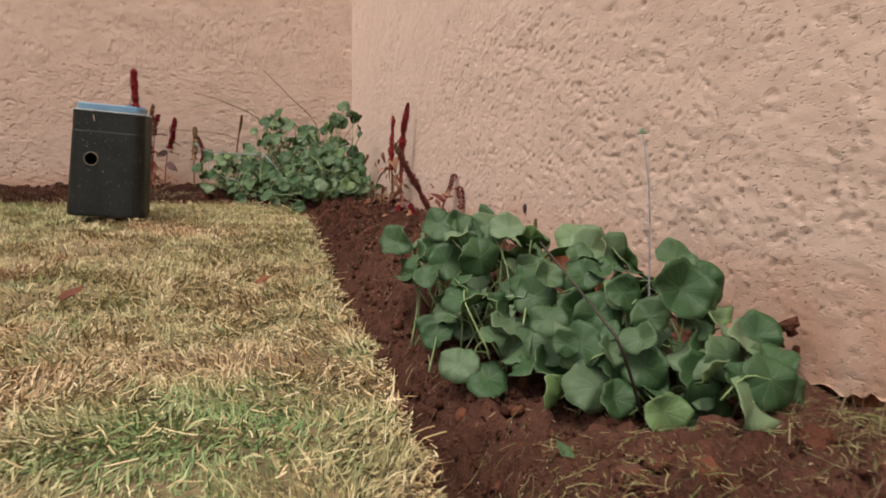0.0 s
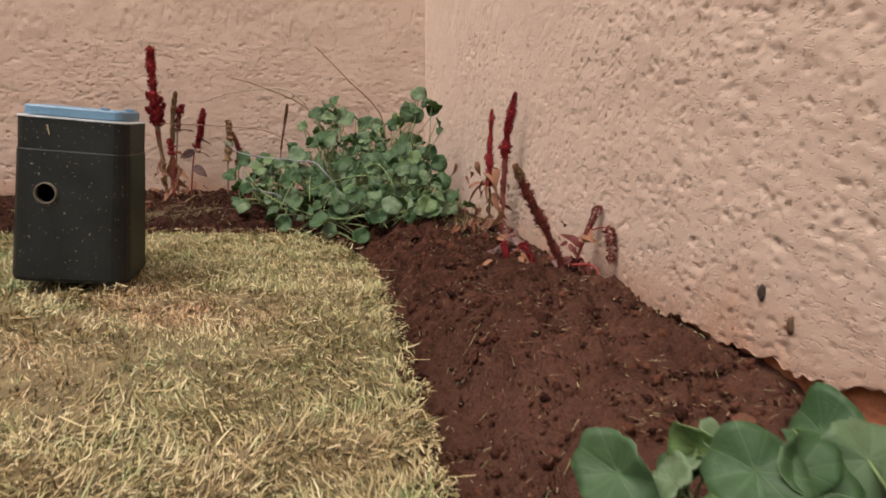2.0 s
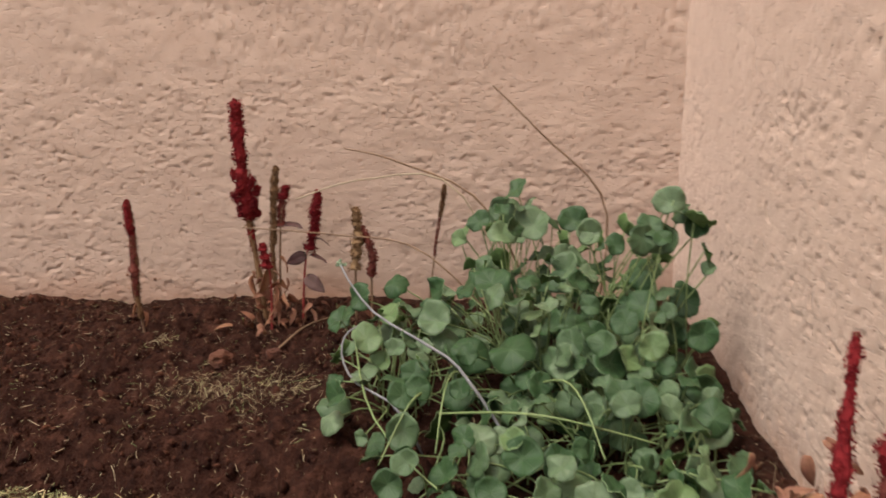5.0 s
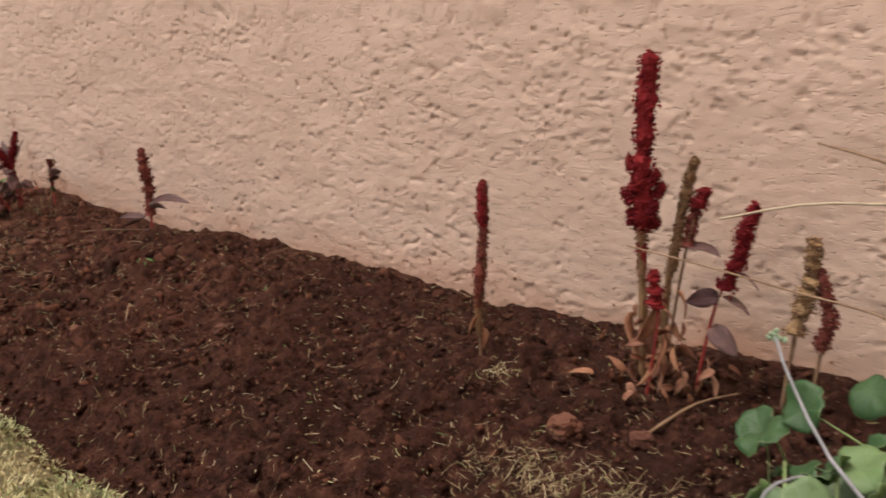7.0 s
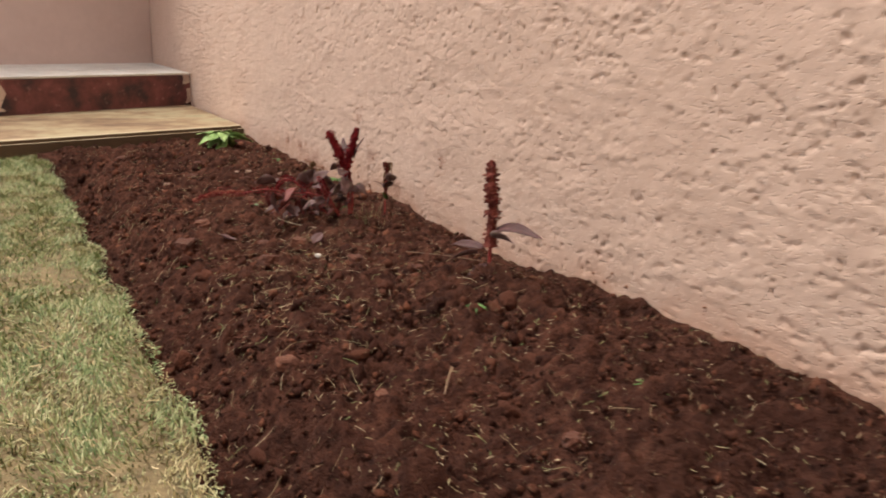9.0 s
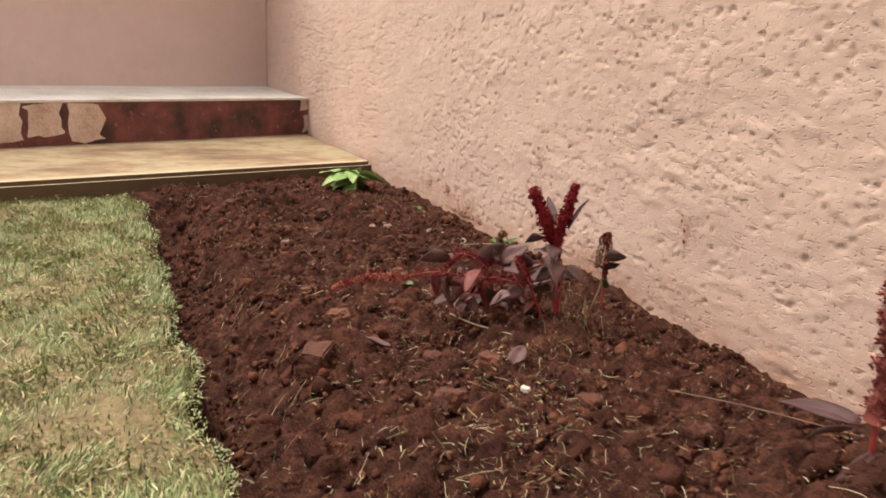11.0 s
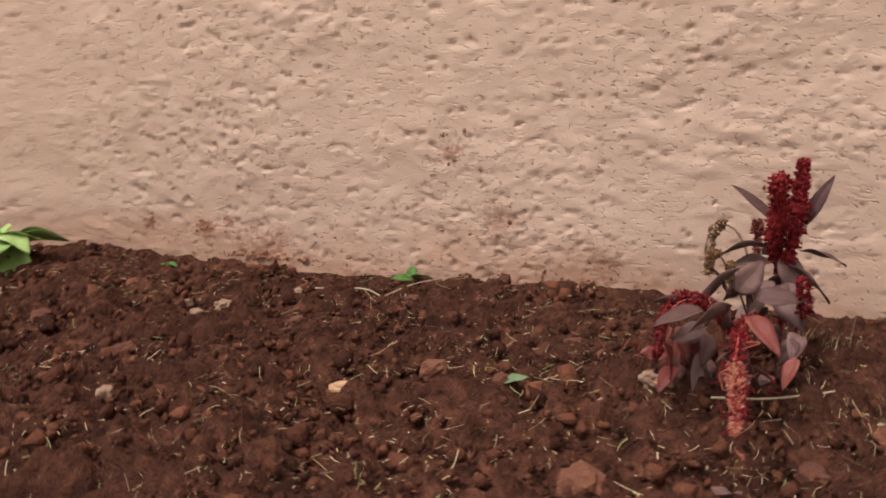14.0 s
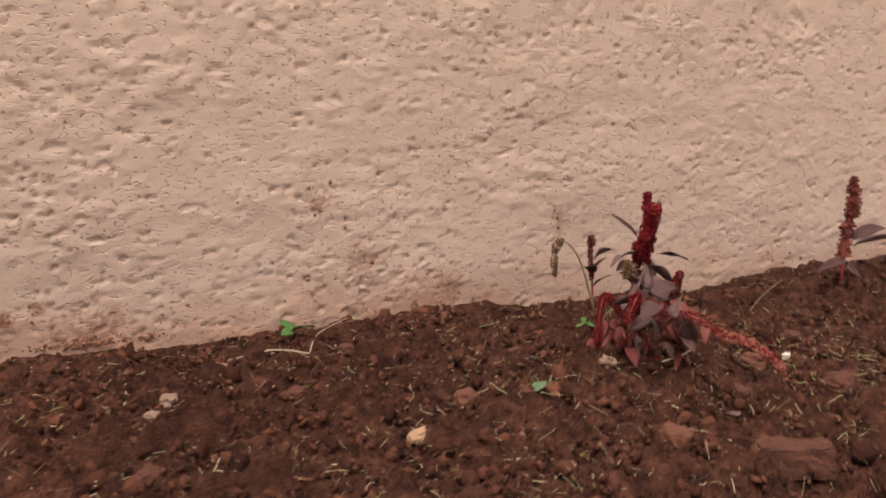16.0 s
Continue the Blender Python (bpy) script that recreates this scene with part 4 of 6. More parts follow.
# ---- leaves ----
def round_leaf_mesh(seed):
    """A nearly round leaf of nine shallow lobes held by the middle, 6 cm across: dished, folded or rolled at one side."""
    r = random.Random(seed)
    rings, seg, rad = 5, 27, 0.03
    ph, q0 = r.uniform(0, 6.28), r.uniform(0, 6.28)
    cup, fold, roll, wave = r.uniform(-0.22, 0.24), r.choice((-0.25, -0.1, 0.1, 0.3, 0.45)), r.choice((-0.4, 0.0, 0.0, 0.35, 0.7)), r.uniform(0.10, 0.24)
    verts, faces = [(0, 0, -0.0024)], []
    for i in range(1, rings + 1):
        for k in range(seg):
            a = 2 * math.pi * k / seg
            q = i / rings
            lobe = 1 + 0.06 * abs(math.sin(4.5 * a)) * q + 0.07 * math.cos(2 * a + ph) + 0.08 * math.cos(a + q0) + 0.03 * math.sin(5 * a + ph)
            w = rad * q * lobe
            side = max(0.0, math.cos(a - q0))
            z = cup * q * q + wave * q * q * math.sin(3 * a + ph) + 0.08 * q ** 3 * math.sin(7 * a + 2 * ph) + fold * q * abs(math.sin(a - q0)) + roll * q ** 3 * side ** 2
            z = rad * z - 0.0024 * (1 - q) ** 2 + 0.0009 * q * math.cos(9 * a)
            verts.append((w * math.cos(a), w * math.sin(a), z))
    for k in range(seg):
        faces.append((0, 1 + k, 1 + (k + 1) % seg))
    for i in range(rings - 1):
        for k in range(seg):
            p, q = 1 + i * seg, 1 + (i + 1) * seg
            faces.append((p + k, q + k, q + (k + 1) % seg, p + (k + 1) % seg))
    return two_sided("leaf", verts, faces, [1 + (rings - 1) * seg + k for k in range(seg)], (NAST, NAST_BACK, NAST_RIM), 0.0009)


def two_sided(name, verts, faces, edge, mats, depth):
    """A thin blade with a face, an underside and an edge of three materials. edge: the outline's vertices in order."""
    n, m = len(verts), len(edge)
    low = [(x, y, z - depth) for x, y, z in verts]
    rim = [(edge[k], edge[k] + n, edge[(k + 1) % m] + n, edge[(k + 1) % m]) for k in range(m)]
    me = bpy.data.meshes.new(name)
    me.from_pydata(verts + low, [], list(faces) + [tuple(n + i for i in reversed(f)) for f in faces] + rim)
    for mat in mats:
        me.materials.append(mat)
    me.polygons.foreach_set("material_index", np.repeat([0, 1, 2], [len(faces), len(faces), m]).astype(np.int32))
    me.polygons.foreach_set("use_smooth", np.ones(len(me.polygons), bool))
    me.update()
    return me


def thickened(name, verts, faces, mat, depth):
    bm = bmesh.new()
    vs = [bm.verts.new(v) for v in verts]
    for f in faces:
        bm.faces.new([vs[i] for i in f])
    bm.normal_update()
    bmesh.ops.solidify(bm, geom=list(bm.faces), thickness=depth)
    for f in bm.faces:
        f.smooth = True
    me = bpy.data.meshes.new(name)
    bm.to_mesh(me)
    bm.free()
    me.materials.append(mat)
    return me


def lance_leaf_mesh(seed, mat, length=0.06, width=0.022, curl=0.3, fold=0.25):
    """A pointed leaf that starts at its stalk and runs along +x."""
    r = random.Random(seed)
    n, m = 10, 4
    curl += r.uniform(-0.15, 0.25)
    verts, faces = [], []
    for i in range(n + 1):
        s = i / n
        w = width / 2 * (math.sin(math.pi * min(1, s * 0.93 + 0.07) ** 0.8) ** 0.85 + 0.03)
        for k in range(m + 1):
            q = 2 * k / m - 1
            verts.append((length * s, w * q, -curl * length * s * s + fold * w * abs(q) + 0.04 * width * math.sin(9 * s + 3 * q + seed)))
    for i in range(n):
        for k in range(m):
            a = i * (m + 1) + k
            faces.append((a, a + m + 1, a + m + 2, a + 1))
    return thickened("leaf", verts, faces, mat, 0.0005)


ROUND = [round_leaf_mesh(i) for i in range(24)]
PURPLE_LEAF = [lance_leaf_mesh(i, PURPLE, 0.050, 0.029, 0.30) for i in range(5)]
SLIM_LEAF = [lance_leaf_mesh(i + 60, PURPLE, 0.08, 0.020, 0.22, 0.3) for i in range(3)]
GREEN_LEAF = [lance_leaf_mesh(i + 70, GREEN, 0.05, 0.02, 0.3) for i in range(2)]
RED_LEAF = [lance_leaf_mesh(i + 19, BLOOD, 0.05, 0.022, 0.4, 0.3) for i in range(3)]
SALMON = leaf_material("salmon_dry_leaf", (0.19, 0.085, 0.055), (0.34, 0.175, 0.115), (0.45, 0.2, 0.12), 0.7)
SALMON_LEAF = [lance_leaf_mesh(i + 80, SALMON, 0.05, 0.022, 0.6, 0.5) for i in range(3)]
RUST_LEAF = [lance_leaf_mesh(i + 9, RUST, 0.055, 0.022, 0.5, 0.5) for i in range(3)]


def place_leaf(me, parent, at, normal, size, spin, name="leaf"):
    ob = new(name, me)
    ob.parent = parent
    n = Vector(normal).normalized()
    rot = n.to_track_quat("Z", "Y").to_matrix().to_4x4()
    m = Matrix.Translation(at) @ rot @ Matrix.Rotation(spin, 4, "Z") @ Matrix.Diagonal((size, size, size, 1))
    ob.matrix_basis = Matrix.Translation(parent.location).inverted() @ m
    return ob


def place_lance(me, parent, at, way, size, roll=0.0):
    ob = new("leaf", me)
    ob.parent = parent
    d = Vector(way).normalized()
    rot = d.to_track_quat("X", "Z").to_matrix().to_4x4()
    m = Matrix.Translation(at) @ rot @ Matrix.Rotation(roll, 4, "X") @ Matrix.Diagonal((size, size, size, 1))
    ob.matrix_basis = Matrix.Translation(parent.location).inverted() @ m
    return ob


def nasturtium(name, label, base, domes, count, sizes, seed, runners, lean, sprays=()):
    """A sprawling plant: leaves spread over overlapping low domes (x, y, rx, ry, top, share), each on its own stalk.
    sprays: single leaves that stand out of it, (place, way it faces, size)."""
    r = random.Random(seed)
    ob = empty(name, base)
    o = Vector(base)
    placed = []

    def leaf(p, n, size, root):
        placed.append((p, size))
        n = n.normalized()
        place_leaf(ROUND[r.randrange(len(ROUND))], ob, p, n, size, r.uniform(0, 6.28))
        mid = root.lerp(p, 0.55) + Vector((r.gauss(0, 0.008), r.gauss(0, 0.008), 0.018)) - n * 0.014
        part("stalk", tube_bm([root, mid, p - n * 0.0032], 0.0017, 0.0013, 4, 7, origin=o), GREEN_STEM, ob, smooth_faces=True)

    def root_of(x, y, x0, y0):
        a, b = min(x0 + (x - x0) * 0.35 + r.gauss(0, 0.03), XW - 0.02), min(y0 + (y - y0) * 0.35 + r.gauss(0, 0.03), YB - 0.02)
        return Vector((a, b, float(soil_z(a, b)) + r.uniform(0.0, 0.04)))

    for at, way, size in sprays:
        leaf(Vector(at), Vector(way), size, root_of(at[0], at[1], base[0], base[1]))
    tries = 0
    while len(placed) < count and tries < 20000:
        tries += 1
        x0, y0, rx, ry, top, share = r.choices(domes, [d[5] for d in domes])[0]
        a, q = r.uniform(0, 2 * math.pi), math.sqrt(r.uniform(0.0, 1.0))
        x, y = x0 + rx * q * math.cos(a), y0 + ry * q * math.sin(a)
        if x > XW - 0.03 or y > YB - 0.03:
            continue
        ground = float(soil_z(x, y))
        rise = (1 - q ** 2.6) ** 0.55
        p = Vector((x, y, ground + 0.022 + (top - ground - 0.022) * rise * r.choice((1, 1, 0.97, 0.9, 0.75, 0.55, 0.35))))
        size = r.uniform(*sizes) * r.choice((1, 1, 1, 0.75))
        if any((p - w).length < 0.03 * 0.45 * (size + s) for w, s in placed):
            continue
        out = Vector((q * math.cos(a) / rx, q * math.sin(a) / ry, 0))
        out = out.normalized() * q * 0.9 if out.length > 0 else out
        leaf(p, out + Vector((0, 0, 0.8)) + Vector(lean) + Vector((r.gauss(0, 0.55), r.gauss(0, 0.55), r.gauss(0, 0.25))), size, root_of(x, y, x0, y0))
    for pts in runners:
        part("runner", tube_bm(pts, 0.0019, 0.0012, 6, 16, origin=o), GREEN_STEM, ob, smooth_faces=True)
    return tagged(ob, label, "plant", "nasturtiums")


nasturtium("nasturtium", "sprawling nasturtium with broad round green leaves by the wall", (0.45, 2.62, -0.06),
           [(0.37, 2.80, 0.10, 0.15, 0.120, 4.0), (0.44, 2.80, 0.10, 0.12, 0.125, 2.6), (0.34, 2.66, 0.07, 0.12, 0.030, 1.6), (0.48, 2.58, 0.12, 0.12, 0.105, 3.6), (0.52, 2.44, 0.10, 0.11, 0.095, 3.6),
            (0.43, 2.50, 0.09, 0.12, 0.040, 2.0), (0.56, 2.36, 0.08, 0.09, 0.040, 2.0), (0.47, 2.42, 0.10, 0.08, -0.005, 1.4)],
           205, (0.62, 1.08), 4,
           [[(0.42, 2.72, -0.03), (0.40, 2.60, 0.04), (0.37, 2.54, 0.01)], [(0.35, 2.74, -0.04), (0.33, 2.66, 0.035), (0.31, 2.60, 0.03), (0.33, 2.56, -0.03)], [(0.50, 2.6, -0.03), (0.50, 2.5, 0.05), (0.46, 2.44, 0.03)],
            [(0.52, 2.55, 0.0), (0.55, 2.46, 0.07), (0.57, 2.40, 0.03)], [(0.40, 2.62, -0.02), (0.42, 2.55, 0.045), (0.47, 2.50, 0.075)]],
           (-0.12, -0.50, 0.0),
           [((0.490, 2.625, 0.118), (-0.3, -0.7, 0.6), 1.02), ((0.500, 2.600, 0.100), (-0.1, -0.9, 0.4), 1.12), ((0.535, 2.445, 0.108), (-0.2, -0.7, 0.6), 0.85), ((0.505, 2.385, 0.082), (-0.25, -1.0, 0.25), 1.15),
            ((0.420, 2.800, 0.118), (-0.2, -0.8, 0.5), 1.0), ((0.335, 2.800, 0.120), (-0.4, -0.6, 0.6), 1.0), ((0.289, 2.890, 0.080), (-0.8, -0.5, 0.5), 0.95), ((0.335, 2.760, 0.062), (-0.3, -0.9, 0.4), 1.0),
            ((0.330, 2.565, -0.068), (-0.1, -0.6, 0.8), 0.95), ((0.300, 2.600, -0.055), (-0.4, -0.6, 0.7), 0.9), ((0.505, 2.335, -0.062), (-0.1, -0.75, 0.6), 1.25), ((0.415, 2.415, -0.040), (-0.1, -0.9, 0.3), 1.15), ((0.594, 2.339, -0.031), (0.1, -0.8, 0.6), 1.0),
            ((0.535, 2.333, 0.013), (0.1, -0.9, 0.4), 0.95), ((0.445, 2.520, 0.030), (-0.1, -1.0, 0.3), 1.15), ((0.395, 2.560, 0.045), (-0.6, -0.6, 0.3), 1.0)])
nasturtium("nasturtium", "nasturtium heaped in the wall's corner, grey-green round leaves", (0.36, 4.85, 0.02),
           [(0.36, 4.86, 0.25, 0.32, 0.270, 8), (0.32, 4.99, 0.15, 0.18, 0.365, 4), (0.13, 4.78, 0.14, 0.26, 0.195, 3.6), (0.57, 4.80, 0.08, 0.08, 0.405, 0.9), (0.45, 4.60, 0.20, 0.20, 0.190, 3.4), (0.26, 4.56, 0.18, 0.15, 0.135, 2.4),
            (0.06, 4.95, 0.09, 0.11, 0.205, 0.9), (0.55, 4.58, 0.12, 0.20, 0.165, 2.0), (0.38, 4.47, 0.22, 0.09, 0.125, 1.8), (0.50, 4.95, 0.15, 0.18, 0.31, 4.0), (0.45, 4.75, 0.18, 0.20, 0.24, 3.0)],
           440, (0.50, 0.92), 9,
           [[(0.03, 4.86, 0.16), (0.10, 4.62, 0.10), (0.26, 4.44, 0.06), (0.42, 4.42, 0.10)], [(0.2, 4.6, 0.12), (0.34, 4.50, 0.17), (0.5, 4.5, 0.13)], [(0.3, 4.7, 0.1), (0.38, 4.54, 0.2), (0.42, 4.44, 0.14)],
            [(0.36, 4.9, 0.05), (0.52, 4.84, 0.25), (0.57, 4.8, 0.40)], [(0.22, 4.70, 0.08), (0.17, 4.60, 0.15), (0.12, 4.52, 0.08)], [(0.30, 4.75, 0.05), (0.22, 4.66, 0.16), (0.20, 4.52, 0.10)]],
           (-0.12, -0.42, 0.0),
           [((0.356, 4.978, 0.318), (-0.3, -0.6, 0.5), 1.15), ((0.324, 5.050, 0.374), (-0.5, -0.3, 0.6), 0.9), ((0.443, 5.10, 0.301), (-0.1, -0.8, 0.5), 0.95), ((0.300, 5.06, 0.330), (0.0, -0.9, 0.3), 0.95), ((0.087, 5.000, 0.199), (-0.2, -0.4, 0.8), 0.85),
            ((0.030, 4.93, 0.190), (-0.5, -0.6, 0.4), 0.9), ((0.186, 4.767, 0.205), (-0.3, -0.6, 0.6), 0.95), ((0.307, 4.654, 0.202), (-0.1, -0.4, 0.9), 1.15), ((0.250, 4.72, 0.165), (0.2, -0.7, 0.6), 1.05), ((0.277, 4.79, 0.264), (-0.2, -0.4, 0.8), 1.0),
            ((0.564, 4.806, 0.397), (-0.3, -0.8, 0.4), 0.8), ((0.624, 4.836, 0.349), (-0.7, -0.5, 0.2), 0.75), ((0.59, 4.83, 0.375), (-0.6, -0.4, 0.5), 0.6), ((0.635, 4.80, 0.285), (-0.8, -0.3, 0.3), 0.5), ((0.535, 4.80, 0.36), (-0.1, -0.6, 0.6), 0.7), ((0.555, 4.82, 0.330), (-0.2, -0.9, 0.2), 0.9), ((0.608, 4.845, 0.215), (-0.3, -0.7, 0.5), 0.9), ((0.53, 4.86, 0.27), (-0.5, -0.3, 0.8), 1.1)])

# long thin stalks that reach out of the plants
SAGE = plain_material("sage_bud", (0.13, 0.19, 0.11), (0.27, 0.34, 0.23), 60, 0.7)
twig("seed_stalk", "long thin dry stalk arching before the wall", [(0.50, 5.16, 0.04), (0.522, 5.2, 0.308), (0.39, 5.2, 0.458), (0.28, 5.2, 0.566)], 0.0030, 0.0015, DRY_STEM, "stalk", group="dry stalks")
twig("seed_stalk", "long thin dry stalk leaning over the leaves", [(0.40, 5.05, 0.05), (0.266, 5.1, 0.327), (0.088, 5.1, 0.422), (-0.02, 5.1, 0.45)], 0.0030, 0.0014, DRY_STEM, "stalk", group="dry stalks")
twig("seed_stalk", "pale arching dry grass stalk", [(0.36, 4.95, 0.10), (0.211, 5.0, 0.384), (0.034, 5.0, 0.403), (-0.098, 5.0, 0.365)], 0.0022, 0.0014, PALE_STEM, "stalk", group="dry stalks")
twig("seed_stalk", "straw-coloured stalk lying across the spikes", [(0.32, 4.95, 0.10), (0.143, 5.0, 0.262), (-0.032, 5.02, 0.290), (-0.225, 5.05, 0.298)], 0.0020, 0.0012, DRY_STEM, "stalk", group="dry stalks")
twig("bud_stalk", "grey-green stalk ending in a small bud", [(0.33, 4.56, 0.05), (0.240, 4.59, 0.185), (0.186, 4.66, 0.200), (0.081, 4.80, 0.203), (0.010, 4.95, 0.212), (-0.018, 5.0, 0.236)], 0.0026, 0.0019, GREY_STEM, "stalk", (0.007, SAGE), "bud stalks")
twig("bud_stalk", "curved grey stalk hanging over the soil", [(0.17, 4.64, 0.03), (0.128, 4.66, 0.100), (0.054, 4.72, 0.114), (0.026, 4.76, 0.144), (0.031, 4.78, 0.174), (0.056, 4.80, 0.186)], 0.0024, 0.0015, GREY_STEM, "stalk", None, "bud stalks")
twig("bud_stalk", "thin grey-green stalk with a bud before the wall", [(0.50, 2.44, -0.04), (0.505, 2.457, 0.10), (0.511, 2.475, 0.19), (0.5136, 2.50, 0.268)], 0.0013, 0.0010, GREY_STEM, "stalk", (0.004, SAGE), "bud stalks")
twig("seed_stalk", "dark dry stalk slanting through the leaves", [(0.44, 2.36, -0.055), (0.385, 2.32, 0.035), (0.378, 2.353, 0.062), (0.373, 2.42, 0.095), (0.369, 2.494, 0.128)], 0.0022, 0.0012, DARK_STEM, "stalk", group="dry stalks")


# ---- amaranths ----
def spike(parent, points, radius, mat, seed, start=0.0, knobs=(), taper=0.55, ragged=0.35, core=True, name="flower_spike"):
    """A dense spike of florets round a line. knobs: (place along it, extra radius, length)."""
    r = np.random.default_rng(seed)
    o = parent.location
    line = np.array([np.asarray(p - o) for p in bezier(points, 60)])
    sway = np.cumsum(r.standard_normal((60, 3)), axis=0)
    sway -= np.linspace(0, 1, 60)[:, None] * sway[-1]
    line = line + sway * (radius * 0.06) * (np.arange(60) > 60 * start)[:, None]
    length = np.linalg.norm(np.diff(line, axis=0), axis=1).sum() * (1 - start)
    lump = r.uniform(0.55, 1.35, 28) if radius > 0.0105 else r.uniform(0.78, 1.2, 28)
    swell = lambda q: np.interp(q, np.linspace(0, 1, 28), lump)
    n = int(np.clip(length / radius * 75, 160, 1000))
    s = start + (1 - start) * r.uniform(0, 1, n)
    k = np.clip((s * 59).astype(int), 0, 58)
    p = line[k] + (line[k + 1] - line[k]) * (s * 59 - k)[:, None]
    d = line[k + 1] - line[k]
    d /= np.linalg.norm(d, axis=1)[:, None]
    u = r.standard_normal((n, 3))
    u -= (u * d).sum(1)[:, None] * d
    u /= np.linalg.norm(u, axis=1)[:, None]
    rad = radius * (1 - (1 - taper) * np.clip((s - start) / (1 - start) - 0.5, 0, 1) * 2 * 0.7) * (1 + 0.08 * np.sin(s * 61 + seed) * ragged / 0.35) * swell(s)
    rad = rad * np.sqrt(np.clip((1 - s) / (0.09 * (1 - start)), 0.08, 1))
    for at, more, size in knobs:
        rad = rad + more * np.exp(-((s - at) / size) ** 2)
    p = p + u * (rad * np.sqrt(r.uniform(0.6, 1.14, n)))[:, None]
    v, f = crumbs(p, max(radius, 0.0085) * r.uniform(0.06, 0.16, n), seed + 1, OCTA, 0.3)
    # florets drawn out away from the stem into bristles
    way, spot = np.repeat(u, 6, 0), np.repeat(p, 6, 0)
    v = v + way * (((v - spot) * way).sum(1) * np.repeat(r.uniform(0.0, 0.35 if radius > 0.0093 and mat is not MAROON and o.x > -1.0 else 2.0, n), 6))[:, None]
    if core:
        m, sides = 36, 9
        sc = start + (1 - start) * np.linspace(0.0, 1.0, m)
        kc = np.clip((sc * 59).astype(int), 0, 58)
        pc = line[kc] + (line[kc + 1] - line[kc]) * (sc * 59 - kc)[:, None]
        rc = radius * 0.74 * (1 - (1 - taper) * np.clip((sc - start) / (1 - start) - 0.5, 0, 1) * 2 * 0.7) * (1 + 0.08 * np.sin(sc * 61 + seed)) * swell(sc)
        rc = rc * np.sqrt(np.clip((1 - sc) / (0.09 * (1 - start)), 0.0, 1))
        for at, more, size in knobs:
            rc = rc + 0.74 * more * np.exp(-((sc - at) / size) ** 2)
        rc[-1] *= 0.3
        d0 = (line[-1] - line[0]) / np.linalg.norm(line[-1] - line[0])
        e1 = np.cross(d0, [0.3, 0.9, 0.1])
        e1 /= np.linalg.norm(e1)
        e2 = np.cross(d0, e1)
        an = 2 * np.pi * np.arange(sides) / sides
        ring = np.cos(an)[:, None] * e1 + np.sin(an)[:, None] * e2
        cv = (pc[:, None, :] + ring[None] * (rc[:, None] * r.uniform(0.85, 1.12, (m, sides)))[:, :, None]).reshape(-1, 3)
        i0 = (np.arange(m - 1)[:, None] * sides + np.arange(sides)[None]).ravel()
        i1 = (np.arange(m - 1)[:, None] * sides + (np.arange(sides)[None] + 1) % sides).ravel()
        cf = np.concatenate([np.stack([i0, i1, i1 + sides], 1), np.stack([i0, i1 + sides, i0 + sides], 1)])
        f = np.concatenate([f, cf + len(v)])
        v = np.concatenate([v, cv])
    return mesh_object(name, v, f, mat, parent)


def amaranth(label, base, stems, leaves=(), name="amaranth", group="amaranth plants"):
    """stems: (points, stalk radius, stalk material, spikes); a spike: (radius, florets, start, knobs). leaves: (place, way, size, meshes)."""
    ob = empty(name, base)
    o = Vector(base)
    for i, (pts, r0, mat, spikes) in enumerate(stems):
        part("stalk", tube_bm(pts, r0, r0 * 0.6, 6, 14, origin=o), mat, ob, smooth_faces=True)
        for k, (rad, florets, start, knobs, *solid) in enumerate(spikes):
            spike(ob, pts, rad, florets, hash_seed(base, i, k), start, knobs, core=rad > 0.007 and not solid)
    r = random.Random(hash_seed(base, 9, 9))
    for at, way, size, kinds in leaves:
        place_lance(kinds[r.randrange(len(kinds))], ob, at, way, size, r.uniform(-1.25, 1.25))
    return tagged(ob, label, "plant", group)


def hash_seed(base, i, k):
    return int(abs(base[0] * 977 + base[1] * 131)) * 17 + i * 5 + k * 3 + 1


def withered(x, y, spread, top, n, seed, kinds=None):
    """Small shrivelled leaves hanging about the foot of a plant."""
    r = random.Random(seed)
    out = []
    for i in range(n):
        px, py = x + r.gauss(0, spread), y + r.gauss(0, spread * 0.6)
        px, py = min(px, XW - 0.03), min(py, YB - 0.03)
        g = float(soil_z(px, py))
        out.append(((px, py, g + 0.01 + (top - g) * r.random() ** 1.4), (r.gauss(0, 0.6), r.gauss(-0.2, 0.6), r.gauss(-0.6, 0.5)), r.uniform(0.3, 0.75), kinds or RUST_LEAF))
    return out


